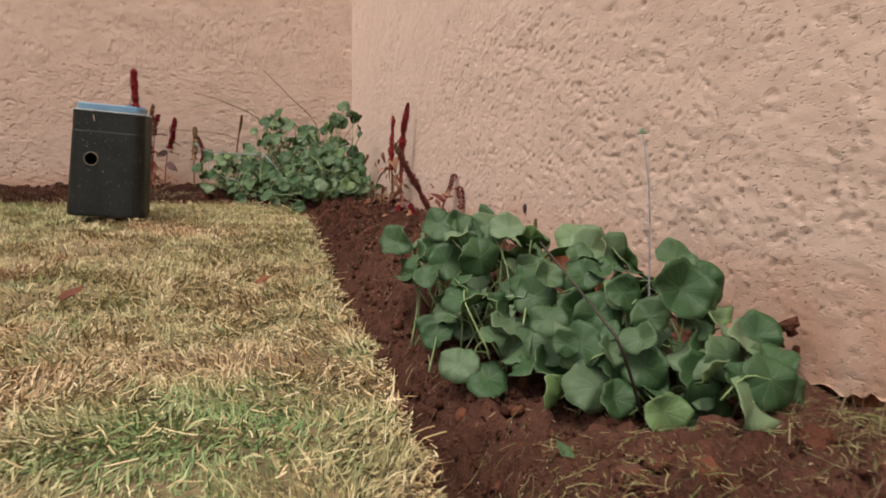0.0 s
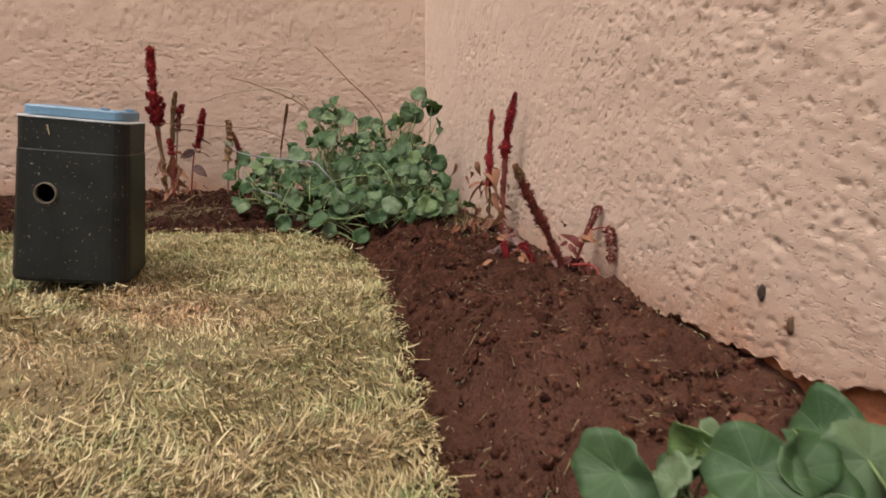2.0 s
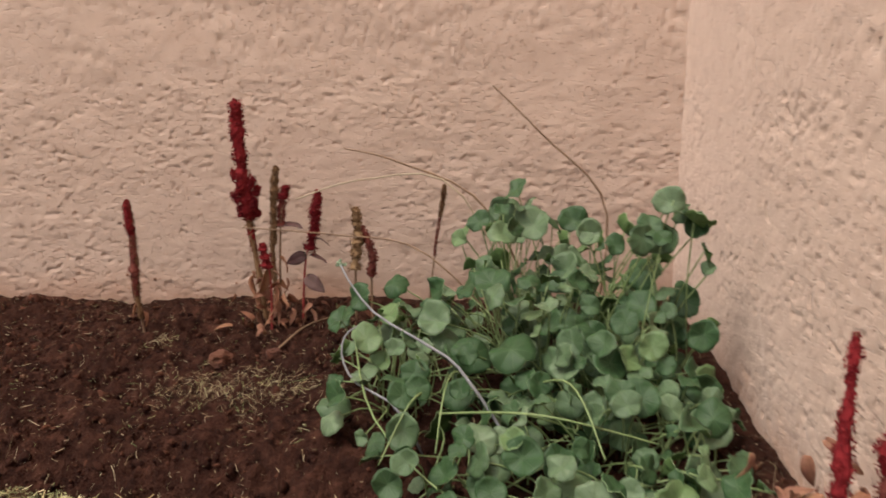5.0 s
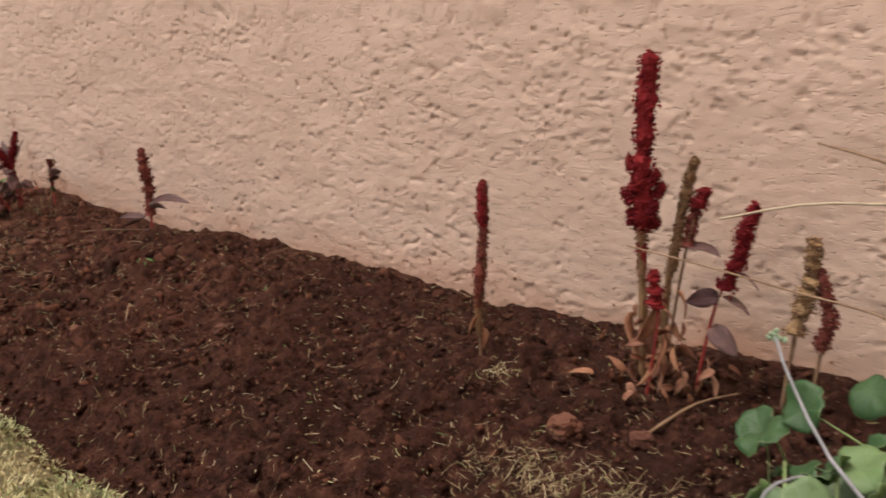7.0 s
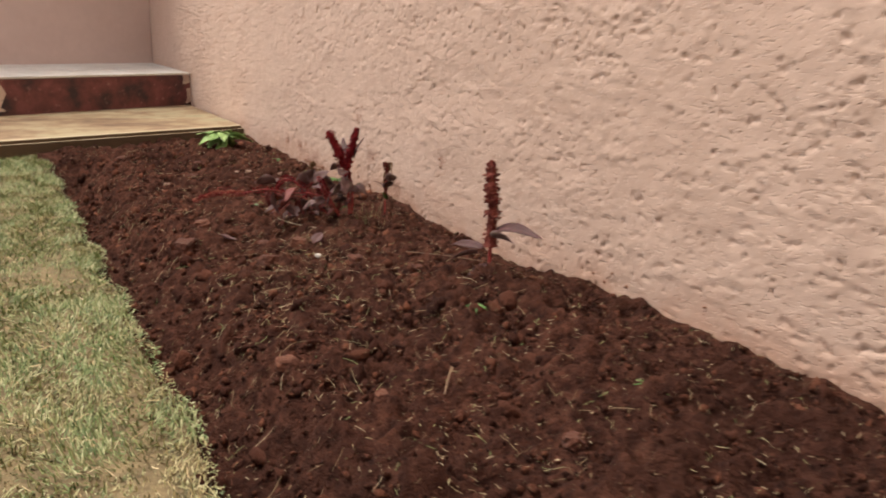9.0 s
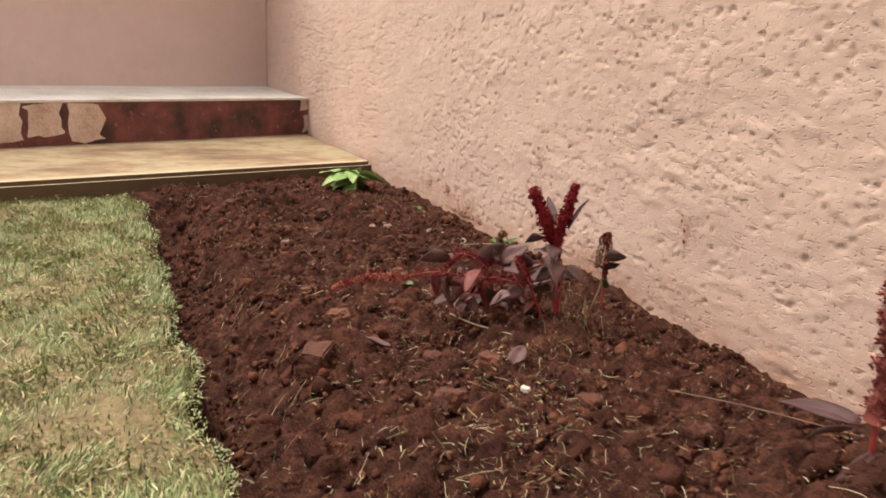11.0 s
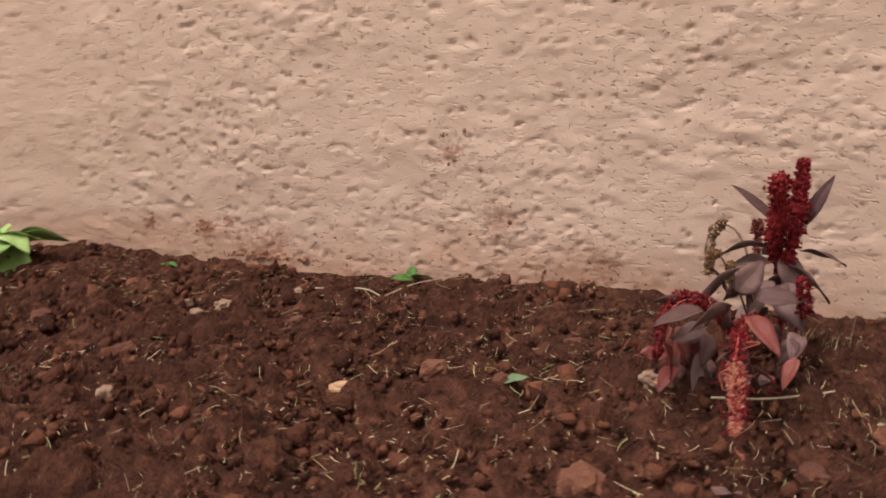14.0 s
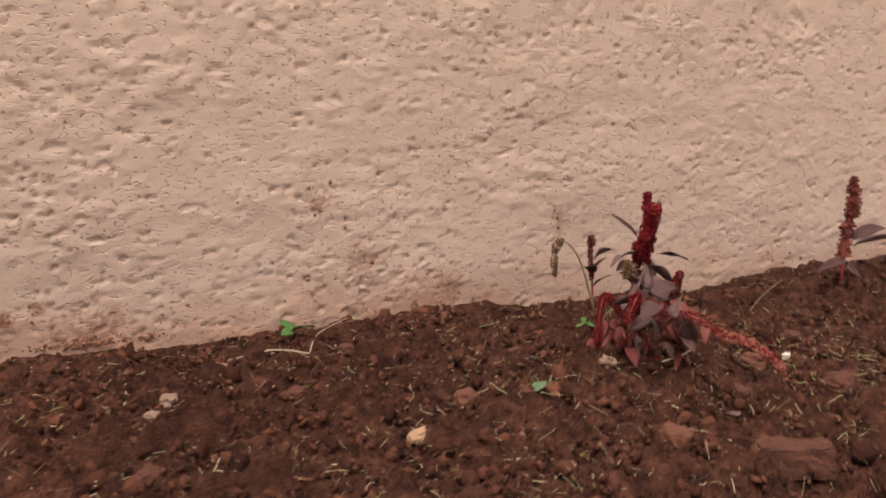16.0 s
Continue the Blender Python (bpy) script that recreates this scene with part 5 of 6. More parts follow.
tall_one = amaranth("tall crimson amaranth spike with lumpy florets against the wall", (-0.222, 5.165, 0.04),
         [([(-0.222, 5.165, 0.04), (-0.243, 5.17, 0.22), (-0.255, 5.17, 0.39), (-0.258, 5.17, 0.546)], 0.0038, DRY_STEM,
           [(0.0172, CRIMSON, 0.46, [(0.50, 0.003, 0.016), (0.56, 0.006, 0.02), (0.62, 0.005, 0.02), (0.67, 0.006, 0.02)]), (0.0085, CRIMSON, 0.33, []), (0.0078, TAN, 0.06, [])]),
          ([(-0.205, 5.13, 0.04), (-0.196, 5.12, 0.17), (-0.208, 5.12, 0.248)], 0.003, RED_STEM, [(0.0115, CRIMSON, 0.62, [])])],
         [((-0.20, 5.12, 0.19), (-0.1, -0.3, -1), 1.05, RUST_LEAF), ((-0.215, 5.13, 0.16), (0.2, -0.3, -1), 1.0, SALMON_LEAF), ((-0.19, 5.13, 0.15), (0.3, -0.2, -1), 1.2, RUST_LEAF),
          ((-0.24, 5.14, 0.17), (-0.2, -0.2, -1), 0.9, RUST_LEAF)] + withered(-0.215, 5.145, 0.04, 0.16, 24, 4) + withered(-0.215, 5.15, 0.03, 0.19, 20, 24, SALMON_LEAF) + withered(-0.14, 5.19, 0.03, 0.10, 10, 25, SALMON_LEAF))
for i, (dx, dy, z) in enumerate([(-0.018, -0.004, 0.378), (0.014, -0.010, 0.364), (-0.008, -0.014, 0.350), (0.020, -0.002, 0.344), (-0.017, -0.006, 0.328), (0.014, -0.010, 0.318), (-0.012, -0.008, 0.298), (0.010, 0.004, 0.294)]):
    at = Vector((-0.250 + dx, 5.17 + dy, z))
    spike(tall_one, [at, at + Vector((dx * 0.4, dy * 0.4, 0.020))], 0.0098, CRIMSON, 300 + i, name="side_spike")
amaranth("withered tan amaranth spike beside crimson ones", (-0.205, 5.19, 0.04),
         [([(-0.205, 5.19, 0.04), (-0.207, 5.19, 0.2), (-0.196, 5.19, 0.33), (-0.188, 5.19, 0.403)], 0.003, DRY_STEM, [(0.0110, TAN, 0.40, []), (0.0075, TAN, 0.08, [])]),
          ([(-0.2, 5.195, 0.10), (-0.186, 5.19, 0.27), (-0.17, 5.19, 0.360)], 0.003, DRY_STEM, [(0.0115, CRIMSON, 0.78, []), (0.0095, MAROON, 0.5, [])])],
         [((-0.185, 5.19, 0.27), (1, -0.4, 0.25), 1.1, PURPLE_LEAF), ((-0.19, 5.18, 0.2), (0.9, -0.5, -0.3), 0.8, RUST_LEAF)])
amaranth("crimson amaranth spike leaning with dull purple leaves", (-0.152, 5.2, 0.04),
         [([(-0.152, 5.2, 0.04), (-0.14, 5.2, 0.17), (-0.117, 5.2, 0.265), (-0.098, 5.198, 0.347)], 0.003, RED_STEM, [(0.0135, CRIMSON, 0.48, [])])],
         [((-0.13, 5.2, 0.20), (1, -0.2, -0.1), 0.9, PURPLE_LEAF), ((-0.12, 5.2, 0.24), (1, -0.1, 0.1), 0.8, PURPLE_LEAF), ((-0.135, 5.2, 0.2), (-1, -0.2, -0.3), 1.0, PURPLE_LEAF), ((-0.14, 5.2, 0.15), (0.8, -0.3, -0.5), 1.1, PURPLE_LEAF)])
amaranth("withered brown amaranth with twin seed spikes", (-0.01, 5.2, 0.04),
         [([(-0.028, 5.2, 0.04), (-0.026, 5.2, 0.16), (-0.017, 5.2, 0.25), (-0.022, 5.2, 0.310)], 0.0035, DRY_STEM, [(0.0145, TAN, 0.36, [])]),
          ([(0.008, 5.2, 0.04), (0.010, 5.2, 0.15), (0.016, 5.2, 0.207), (-0.006, 5.2, 0.268)], 0.003, DRY_STEM, [(0.0105, MAROON, 0.34, [])])])
amaranth("thin withered amaranth stalk before the wall", (0.135, 5.16, 0.04),
         [([(0.135, 5.16, 0.04), (0.152, 5.16, 0.187), (0.166, 5.16, 0.281), (0.180, 5.16, 0.366)], 0.0025, DRY_STEM, [(0.0048, TAN, 0.72, []), (0.0026, MAROON, 0.4, [])])])
amaranth("slim maroon amaranth spike, tip crimson, alone by the wall", (-0.482, 5.1, 0.035),
         [([(-0.478, 5.1, 0.035), (-0.484, 5.1, 0.14), (-0.480, 5.1, 0.24), (-0.483, 5.1, 0.347)], 0.003, DRY_STEM, [(0.0104, CRIMSON, 0.76, []), (0.0074, TAN, 0.18, []), (0.0086, MAROON, 0.33, [(0.5, 0.004, 0.04)])])],
         [((-0.48, 5.1, 0.12), (-0.6, -0.5, -0.5), 0.6, RUST_LEAF), ((-0.475, 5.1, 0.1), (0.6, -0.5, -0.4), 0.6, RUST_LEAF)])
amaranth("maroon amaranth spike with drooping purple-grey leaves", (-1.433, 5.158, 0.05),
         [([(-1.431, 5.158, 0.04), (-1.435, 5.158, 0.14), (-1.437, 5.158, 0.22), (-1.442, 5.155, 0.290)], 0.0035, RED_STEM, [(0.0125, MAROON, 0.30, [])])],
         [((-1.420, 5.158, 0.165), (1, -0.1, 0.50), 1.35, SLIM_LEAF), ((-1.420, 5.148, 0.155), (1, -0.1, 0.28), 1.25, SLIM_LEAF), ((-1.445, 5.148, 0.125), (-1, -0.25, 0.08), 1.1, SLIM_LEAF), ((-1.445, 5.138, 0.12), (-0.8, -0.8, -0.1), 0.6, SLIM_LEAF),
          ((-1.425, 5.148, 0.10), (0.2, -1, -0.1), 0.6, SLIM_LEAF)])
r = random.Random(77)
bushy = [((-1.992, 5.115, 0.186), (-1, 0.0, 0.12), 1.0, PURPLE_LEAF), ((-1.985, 5.12, 0.168), (-1, -0.25, 0.05), 0.85, PURPLE_LEAF), ((-1.953, 5.125, 0.212), (0.42, 0.05, 1), 0.75, SLIM_LEAF), ((-1.955, 5.10, 0.186), (1, -0.6, 0.1), 0.95, PURPLE_LEAF),
         ((-1.985, 5.12, 0.214), (-0.7, 0.1, 0.75), 0.75, SLIM_LEAF), ((-2.055, 5.03, 0.135), (0.35, 0.35, 0.7), 1.15, PURPLE_LEAF), ((-2.02, 5.05, 0.15), (0.5, 0.4, 0.55), 0.95, PURPLE_LEAF), ((-1.97, 5.115, 0.175), (0.3, -0.5, -0.6), 0.9, PURPLE_LEAF),
         ((-1.965, 5.11, 0.165), (0.75, -0.3, -0.35), 1.1, PURPLE_LEAF), ((-1.985, 5.10, 0.15), (-0.4, -0.6, -0.5), 1.0, PURPLE_LEAF), ((-1.975, 5.10, 0.145), (0.2, -0.9, -0.2), 1.1, PURPLE_LEAF), ((-1.995, 5.09, 0.15), (-0.8, -0.5, -0.1), 1.05, PURPLE_LEAF),
         ((-1.985, 5.228, 0.150), (0.5, 0.35, 0.35), 0.8, PURPLE_LEAF), ((-1.985, 5.228, 0.130), (0.6, 0.2, 0.6), 0.7, PURPLE_LEAF), ((-1.985, 5.228, 0.125), (-0.6, -0.2, 0.8), 0.7, PURPLE_LEAF), ((-1.982, 5.228, 0.10), (0.4, -0.3, 0.7), 0.7, GREEN_LEAF)]
# pale wide leaves over the fallen branch
bushy += [((-2.055, 4.975, 0.150), (-0.9, -0.45, -0.05), 1.0, PURPLE_LEAF), ((-2.03, 4.96, 0.158), (-0.8, -0.6, -0.1), 1.05, PURPLE_LEAF), ((-2.01, 5.0, 0.140), (0.5, -0.7, -0.2), 1.0, RED_LEAF), ((-2.02, 4.955, 0.130), (0.1, -0.3, -1), 0.95, PURPLE_LEAF),
          ((-2.03, 5.04, 0.15), (-0.3, 0.6, 0.55), 0.85, PURPLE_LEAF), ((-2.0, 5.05, 0.145), (0.8, -0.2, 0.2), 0.9, PURPLE_LEAF), ((-2.06, 5.02, 0.14), (-1.0, 0.1, 0.2), 0.85, PURPLE_LEAF)]
for i in range(36):
    a = r.uniform(0, 6.28)
    x, y = -2.03 + r.uniform(-0.06, 0.07), 5.035 + r.uniform(-0.08, 0.08)
    bushy.append(((x, y, r.uniform(0.07, 0.13)), (0.7 * math.cos(a) - 0.1, 0.7 * math.sin(a) - 0.3, r.uniform(-0.9, 0.1)), r.uniform(0.45, 0.85), PURPLE_LEAF if r.random() < 0.6 else RED_LEAF))
for i in range(12):
    a = r.uniform(0, 6.28)
    bushy.append(((-2.085 + r.gauss(0, 0.018), 5.06 + r.gauss(0, 0.03), r.uniform(0.06, 0.13)), (0.5 * math.cos(a), 0.5 * math.sin(a) - 0.3, -0.8), r.uniform(0.5, 0.85), RED_LEAF))
for i in range(14):
    a = r.uniform(0, 6.28)
    bushy.append(((-1.970 + r.gauss(0, 0.012), 5.115 + r.gauss(0, 0.015), r.uniform(0.08, 0.15)), (math.cos(a), math.sin(a) - 0.3, r.uniform(-0.5, 0.3)), r.uniform(0.45, 0.85), PURPLE_LEAF if i % 5 else RED_LEAF))
bushy_plant = amaranth("bushy amaranth, crimson spikes and dark purple leaves", (-1.968, 5.122, 0.05),
         [([(-1.968, 5.126, 0.04), (-1.972, 5.130, 0.135), (-1.981, 5.112, 0.195), (-1.986, 5.073, 0.274)], 0.0036, RED_STEM, [(0.0112, CRIMSON, 0.52, [(0.78, 0.0015, 0.15)]), (0.0048, CRIMSON, 0.36, [])]),
          ([(-1.964, 5.122, 0.04), (-1.968, 5.118, 0.14), (-1.961, 5.117, 0.200), (-1.958, 5.136, 0.283)], 0.0034, RED_STEM, [(0.0106, CRIMSON, 0.68, []), (0.0080, CRIMSON, 0.46, [])]),
          ([(-1.982, 5.226, 0.06), (-1.986, 5.228, 0.11), (-1.990, 5.232, 0.155), (-1.993, 5.233, 0.190)], 0.0022, RED_STEM, [(0.0070, MAROON, 0.82, []), (0.0040, MAROON, 0.35, [])]),
          ([(-1.966, 5.10, 0.06), (-1.954, 5.066, 0.120), (-1.961, 5.040, 0.174)], 0.0026, RED_STEM, [(0.0066, CRIMSON, 0.58, [])]),
          ([(-1.99, 5.21, 0.06), (-2.00, 5.247, 0.140), (-2.022, 5.262, 0.174), (-2.043, 5.262, 0.165), (-2.047, 5.256, 0.115)], 0.0020, DRY_STEM, [(0.0066, TAN, 0.58, [])]),
          ([(-1.99, 5.10, 0.07), (-2.02, 5.075, 0.15), (-2.044, 5.062, 0.188), (-2.050, 5.056, 0.165)], 0.0014, DRY_STEM, [(0.0042, TAN, 0.60, [])]),
          ([(-1.985, 5.10, 0.07), (-2.005, 5.08, 0.145), (-2.027, 5.069, 0.174), (-2.022, 5.066, 0.145)], 0.0013, DRY_STEM, [(0.0036, TAN, 0.60, [])]),
          ([(-1.975, 5.10, 0.08), (-2.000, 5.06, 0.120), (-2.018, 4.99, 0.128), (-2.022, 4.93, 0.140), (-2.026, 4.88, 0.134), (-2.027, 4.82, 0.138), (-2.029, 4.768, 0.124)], 0.0013, RED_STEM, [(0.0048, CRIMSON, 0.04, [(0.30, 0.004, 0.10), (0.52, 0.0035, 0.06)], False), (0.0050, CORAL, 0.66, [(0.72, 0.003, 0.06)], False)]),
          ([(-2.0, 5.08, 0.07), (-2.045, 5.03, 0.135), (-2.075, 5.0, 0.150), (-2.10, 4.985, 0.120)], 0.0016, RED_STEM, [(0.0062, CRIMSON, 0.08, [(0.7, 0.003, 0.1)], False)]),
          ([(-2.0, 5.10, 0.07), (-2.06, 5.08, 0.130), (-2.09, 5.06, 0.125), (-2.10, 5.05, 0.06)], 0.0016, RED_STEM, [(0.0060, CRIMSON, 0.1, [], False)])],
         bushy)
r3 = random.Random(19)
trail = bezier([(-2.0, 5.06, 0.12), (-2.018, 4.99, 0.128), (-2.022, 4.93, 0.140), (-2.026, 4.88, 0.134), (-2.027, 4.82, 0.138), (-2.029, 4.768, 0.124)], 40)
for i in range(84):
    p = trail[r3.randrange(2, 40)] if i < 58 else Vector((-2.05 + r3.gauss(0, 0.05), 5.0 + r3.gauss(0, 0.05), 0.10))
    p = p + Vector((r3.gauss(0, 0.008), r3.gauss(0, 0.006), r3.gauss(0, 0.006)))
    d = Vector((r3.gauss(0, 1), r3.gauss(-0.5, 1), r3.gauss(-0.1, 0.6))).normalized() * r3.uniform(0.006, 0.016)
    bend = Vector((r3.gauss(0, 1), r3.gauss(0, 1), r3.gauss(0, 1))) * 0.005
    part("tendril", tube_bm([p - d * 0.5, p + bend, p + d * 0.5 - bend * 0.5], 0.0006, 0.0004, 4, 6, origin=bushy_plant.location), CORAL if i % 4 == 0 else CRIMSON, bushy_plant)
amaranth("crimson amaranth spikes leaning on the plastered wall", (0.66, 4.28, 0.02),
         [([(0.655, 4.35, 0.02), (0.645, 4.31, 0.12), (0.637, 4.295, 0.20), (0.655, 4.34, 0.350)], 0.0035, DRY_STEM, [(0.0112, CRIMSON, 0.50, [])]),
          ([(0.665, 4.262, 0.0), (0.668, 4.27, 0.15), (0.672, 4.265, 0.27), (0.680, 4.232, 0.392)], 0.004, RED_STEM, [(0.0125, CRIMSON, 0.55, [(0.62, 0.004, 0.04)]), (0.008, MAROON, 0.25, [])])],
         [((0.655, 4.28, 0.2), (-0.5, -0.6, -0.8), 1.0, RUST_LEAF), ((0.65, 4.3, 0.18), (-0.8, -0.3, -0.7), 1.1, RUST_LEAF), ((0.65, 4.28, 0.14), (-0.4, -0.8, -0.8), 1.0, RUST_LEAF), ((0.64, 4.33, 0.16), (-0.9, 0.2, -0.4), 1.2, RUST_LEAF),
          ((0.655, 4.25, 0.1), (-0.3, -0.7, -0.9), 0.9, RUST_LEAF), ((0.66, 4.24, 0.05), (-0.4, -1, -0.1), 1.0, PURPLE_LEAF), ((0.67, 4.2, 0.05), (-0.2, -1, 0.1), 0.9, PURPLE_LEAF)] + withered(0.635, 4.31, 0.05, 0.2, 22, 6) + withered(0.63, 4.33, 0.045, 0.22, 26, 16, SALMON_LEAF) + withered(0.65, 4.2, 0.04, 0.06, 8, 7, RED_LEAF))
amaranth("withered maroon amaranth bending out from the wall", (0.655, 3.81, 0.0),
         [([(0.66, 3.81, 0.0), (0.60, 3.775, 0.09), (0.545, 3.74, 0.17), (0.495, 3.706, 0.25)], 0.0045, RED_STEM, [(0.0108, MAROON, 0.18, []), (0.0085, TAN, 0.86, [])]),
          ([(0.66, 3.81, 0.0), (0.672, 3.812, 0.06), (0.69, 3.808, 0.11), (0.703, 3.79, 0.163)], 0.0038, RED_STEM, [(0.0062, MAROON, 0.55, [(0.92, 0.005, 0.07)])]),
          ([(0.69, 3.808, 0.11), (0.70, 3.76, 0.125), (0.700, 3.733, 0.108), (0.698, 3.725, 0.065)], 0.0018, RED_STEM, [(0.0115, MAROON, 0.45, [], False)]),
          ([(0.655, 3.80, 0.045), (0.68, 3.755, 0.05), (0.69, 3.74, 0.015)], 0.003, RED_STEM, [])],
         [((0.688, 3.805, 0.10), (-0.5, -0.75, 0.35), 1.15, RUST_LEAF), ((0.672, 3.80, 0.08), (-0.6, 0.3, 0.8), 0.9, RED_LEAF), ((0.67, 3.81, 0.03), (-0.8, -0.2, 0.2), 0.8, PURPLE_LEAF), ((0.66, 3.83, 0.03), (-0.6, 0.5, 0.4), 0.8, PURPLE_LEAF), ((0.66, 3.8, 0.02), (-0.7, -0.7, 0.1), 0.9, RUST_LEAF)] + withered(0.65, 3.80, 0.03, 0.10, 20, 8, RED_LEAF) + withered(0.66, 3.79, 0.025, 0.13, 6, 18, SALMON_LEAF))
# low crimson growth along the foot of the wall
low = []
for i in range(16):
    x, y = 0.60 + r.uniform(-0.06, 0.06), 4.02 + r.uniform(-0.16, 0.16)
    low.append(((x, y, float(soil_z(x, y)) + 0.008), (r.uniform(-1, 1), r.uniform(-1, 1), r.uniform(-0.05, 0.35)), r.uniform(0.5, 0.9), PURPLE_LEAF if i % 3 else RUST_LEAF))
amaranth("fallen crimson amaranth shoots on the soil", (0.62, 4.05, 0.02),
         [([sz(0.63, 4.14, 0.006), sz(0.60, 4.06, 0.02), sz(0.58, 3.98, 0.012)], 0.0025, RED_STEM, [(0.006, CRIMSON, 0.3, [])]), ([sz(0.64, 4.08, 0.006), sz(0.63, 4.0, 0.025), sz(0.62, 3.92, 0.01)], 0.0025, RED_STEM, [(0.006, CRIMSON, 0.3, [])])], low)
# a small oval lump on the plaster, of no certain kind
def stuck_oval(y, z, wide, tall, mat, seed):
    bm = bmesh.new()
    bmesh.ops.create_icosphere(bm, subdivisions=3, radius=1)
    for v in bm.verts:
        k = 1 + 0.25 * noise.noise(v.co * 2.2 + Vector((seed, 0, 0))) + 0.15 * noise.noise(v.co * 6)
        v.co = Vector((v.co.x * 0.0045, v.co.y * wide, v.co.z * tall)) * k
    ob = part("wall_oval", bm, mat, None, "small dark oval lump stuck to the plaster", True)
    ob.location = (XW - 0.002, y, z)
    return tagged(ob, "", "seed head", "seed heads")


stuck_oval(3.302, 0.100, 0.0075, 0.012, plain_material("dark_oval_skin", (0.02, 0.012, 0.01), (0.07, 0.04, 0.03), 90, 0.9, 300, 0.003), 1)
stuck_oval(3.24, 0.070, 0.006, 0.012, plain_material("brown_oval_skin", (0.06, 0.035, 0.02), (0.16, 0.09, 0.05), 90, 0.9, 300, 0.003), 5)

def grass_tuft(label, x, y, spread, n, tall, seed):
    """Thin dry and green blades standing up out of the soil, one clump."""
    r = np.random.default_rng(seed)
    px, py = np.minimum(r.normal(x, spread, n), XW - 0.02), r.normal(y, spread * 1.3, n)
    base = np.stack([px, py, soil_z(px, py) - 0.002], 1)
    az, lean, L, w = r.uniform(0, 6.28, n), np.abs(r.normal(0.35, 0.25, n)), tall * r.uniform(0.4, 1.1, n), r.uniform(0.0008, 0.0018, n)
    side = np.stack([-np.sin(az), np.cos(az), np.zeros(n)], 1)
    v = np.empty((n, 8, 3))
    p = base.copy()
    for k in range(4):
        v[:, 2 * k], v[:, 2 * k + 1] = p - side * (w * (1 - 0.28 * k) / 2)[:, None], p + side * (w * (1 - 0.28 * k) / 2)[:, None]
        a = lean * (1 + 0.7 * k)
        p = p + (L / 3)[:, None] * np.stack([np.cos(az) * np.sin(a), np.sin(az) * np.sin(a), np.cos(a)], 1)
    f = np.concatenate([(np.arange(n) * 8)[:, None] + np.array([2 * k, 2 * k + 1, 2 * k + 3, 2 * k + 2]) for k in range(3)])
    return tagged(new("grass_tuft", array_mesh("grass_tuft", v.reshape(-1, 3), f, STRAW)), label, "grass", kind="stuff")


grass_tuft("tuft of straw and thin green grass by the wall", 0.62, 4.42, 0.035, 150, 0.075, 3)
grass_tuft("tuft of straw and thin green grass in the bed", 0.60, 2.22, 0.05, 120, 0.05, 4)
grass_tuft("small tuft of thin dry grass in the bed", -1.99, 5.18, 0.02, 50, 0.05, 5)
grass_tuft("small tuft of thin dry grass in the bed", -1.92, 5.12, 0.02, 40, 0.05, 6)

# ---- green seedlings ----
LIME_LEAF = [lance_leaf_mesh(i + 30, LIME, 0.092, 0.052, 0.35, 0.12) for i in range(3)]
GREEN_SMALL = [lance_leaf_mesh(i + 40, GREEN, 0.045, 0.020, 0.2, 0.2) for i in range(2)]


def seedling(label, base, leaves, kinds, height, seed, sizes=(0.8, 1.2), rise=(-0.05, 0.4)):
    r = random.Random(seed)
    ob = empty("seedling", base)
    o = Vector(base)
    top = o + Vector((0, 0, height))
    part("stem", tube_bm([o, top], 0.0022, 0.0016, 5, 4, origin=o), GREEN_STEM, ob)
    for i in range(leaves):
        a = 2 * math.pi * i / leaves + r.uniform(-0.3, 0.3)
        place_lance(kinds[i % len(kinds)], ob, top + Vector((0, 0, r.uniform(-0.4, 0.1) * height)), (math.cos(a), math.sin(a), r.uniform(*rise)), r.uniform(*sizes), r.uniform(-0.6, 0.6))
    return tagged(ob, label, "seedling", "seedlings")


seedling("bright lime-green broad-leaved seedling beside the slab", sz(-3.185, 5.175, -0.004), 15, LIME_LEAF, 0.062, 1, (0.7, 1.15), (-0.45, 0.25))
seedling("small green two-leaved seedling at the wall", sz(-2.50, 5.335, -0.003), 3, GREEN_SMALL, 0.012, 8, (0.65, 0.95), (0.3, 0.9))
seedling("tiny green seedling by the wall", sz(-2.95, 5.30, -0.003), 3, [lance_leaf_mesh(50, GREEN, 0.02, 0.012)], 0.015, 3)
seedling("tiny fresh green sprout in the bed", sz(-2.06, 5.14, -0.003), 5, [lance_leaf_mesh(51, GREEN, 0.018, 0.008)], 0.02, 4)
seedling("tiny fresh green sprout in the bed", sz(-1.33, 5.06, -0.003), 7, [lance_leaf_mesh(52, GREEN, 0.020, 0.003)], 0.01, 5)
seedling("fine green grass sprout in the bed", sz(-0.98, 5.12, -0.003), 6, [lance_leaf_mesh(53, GREEN, 0.03, 0.004)], 0.008, 6)


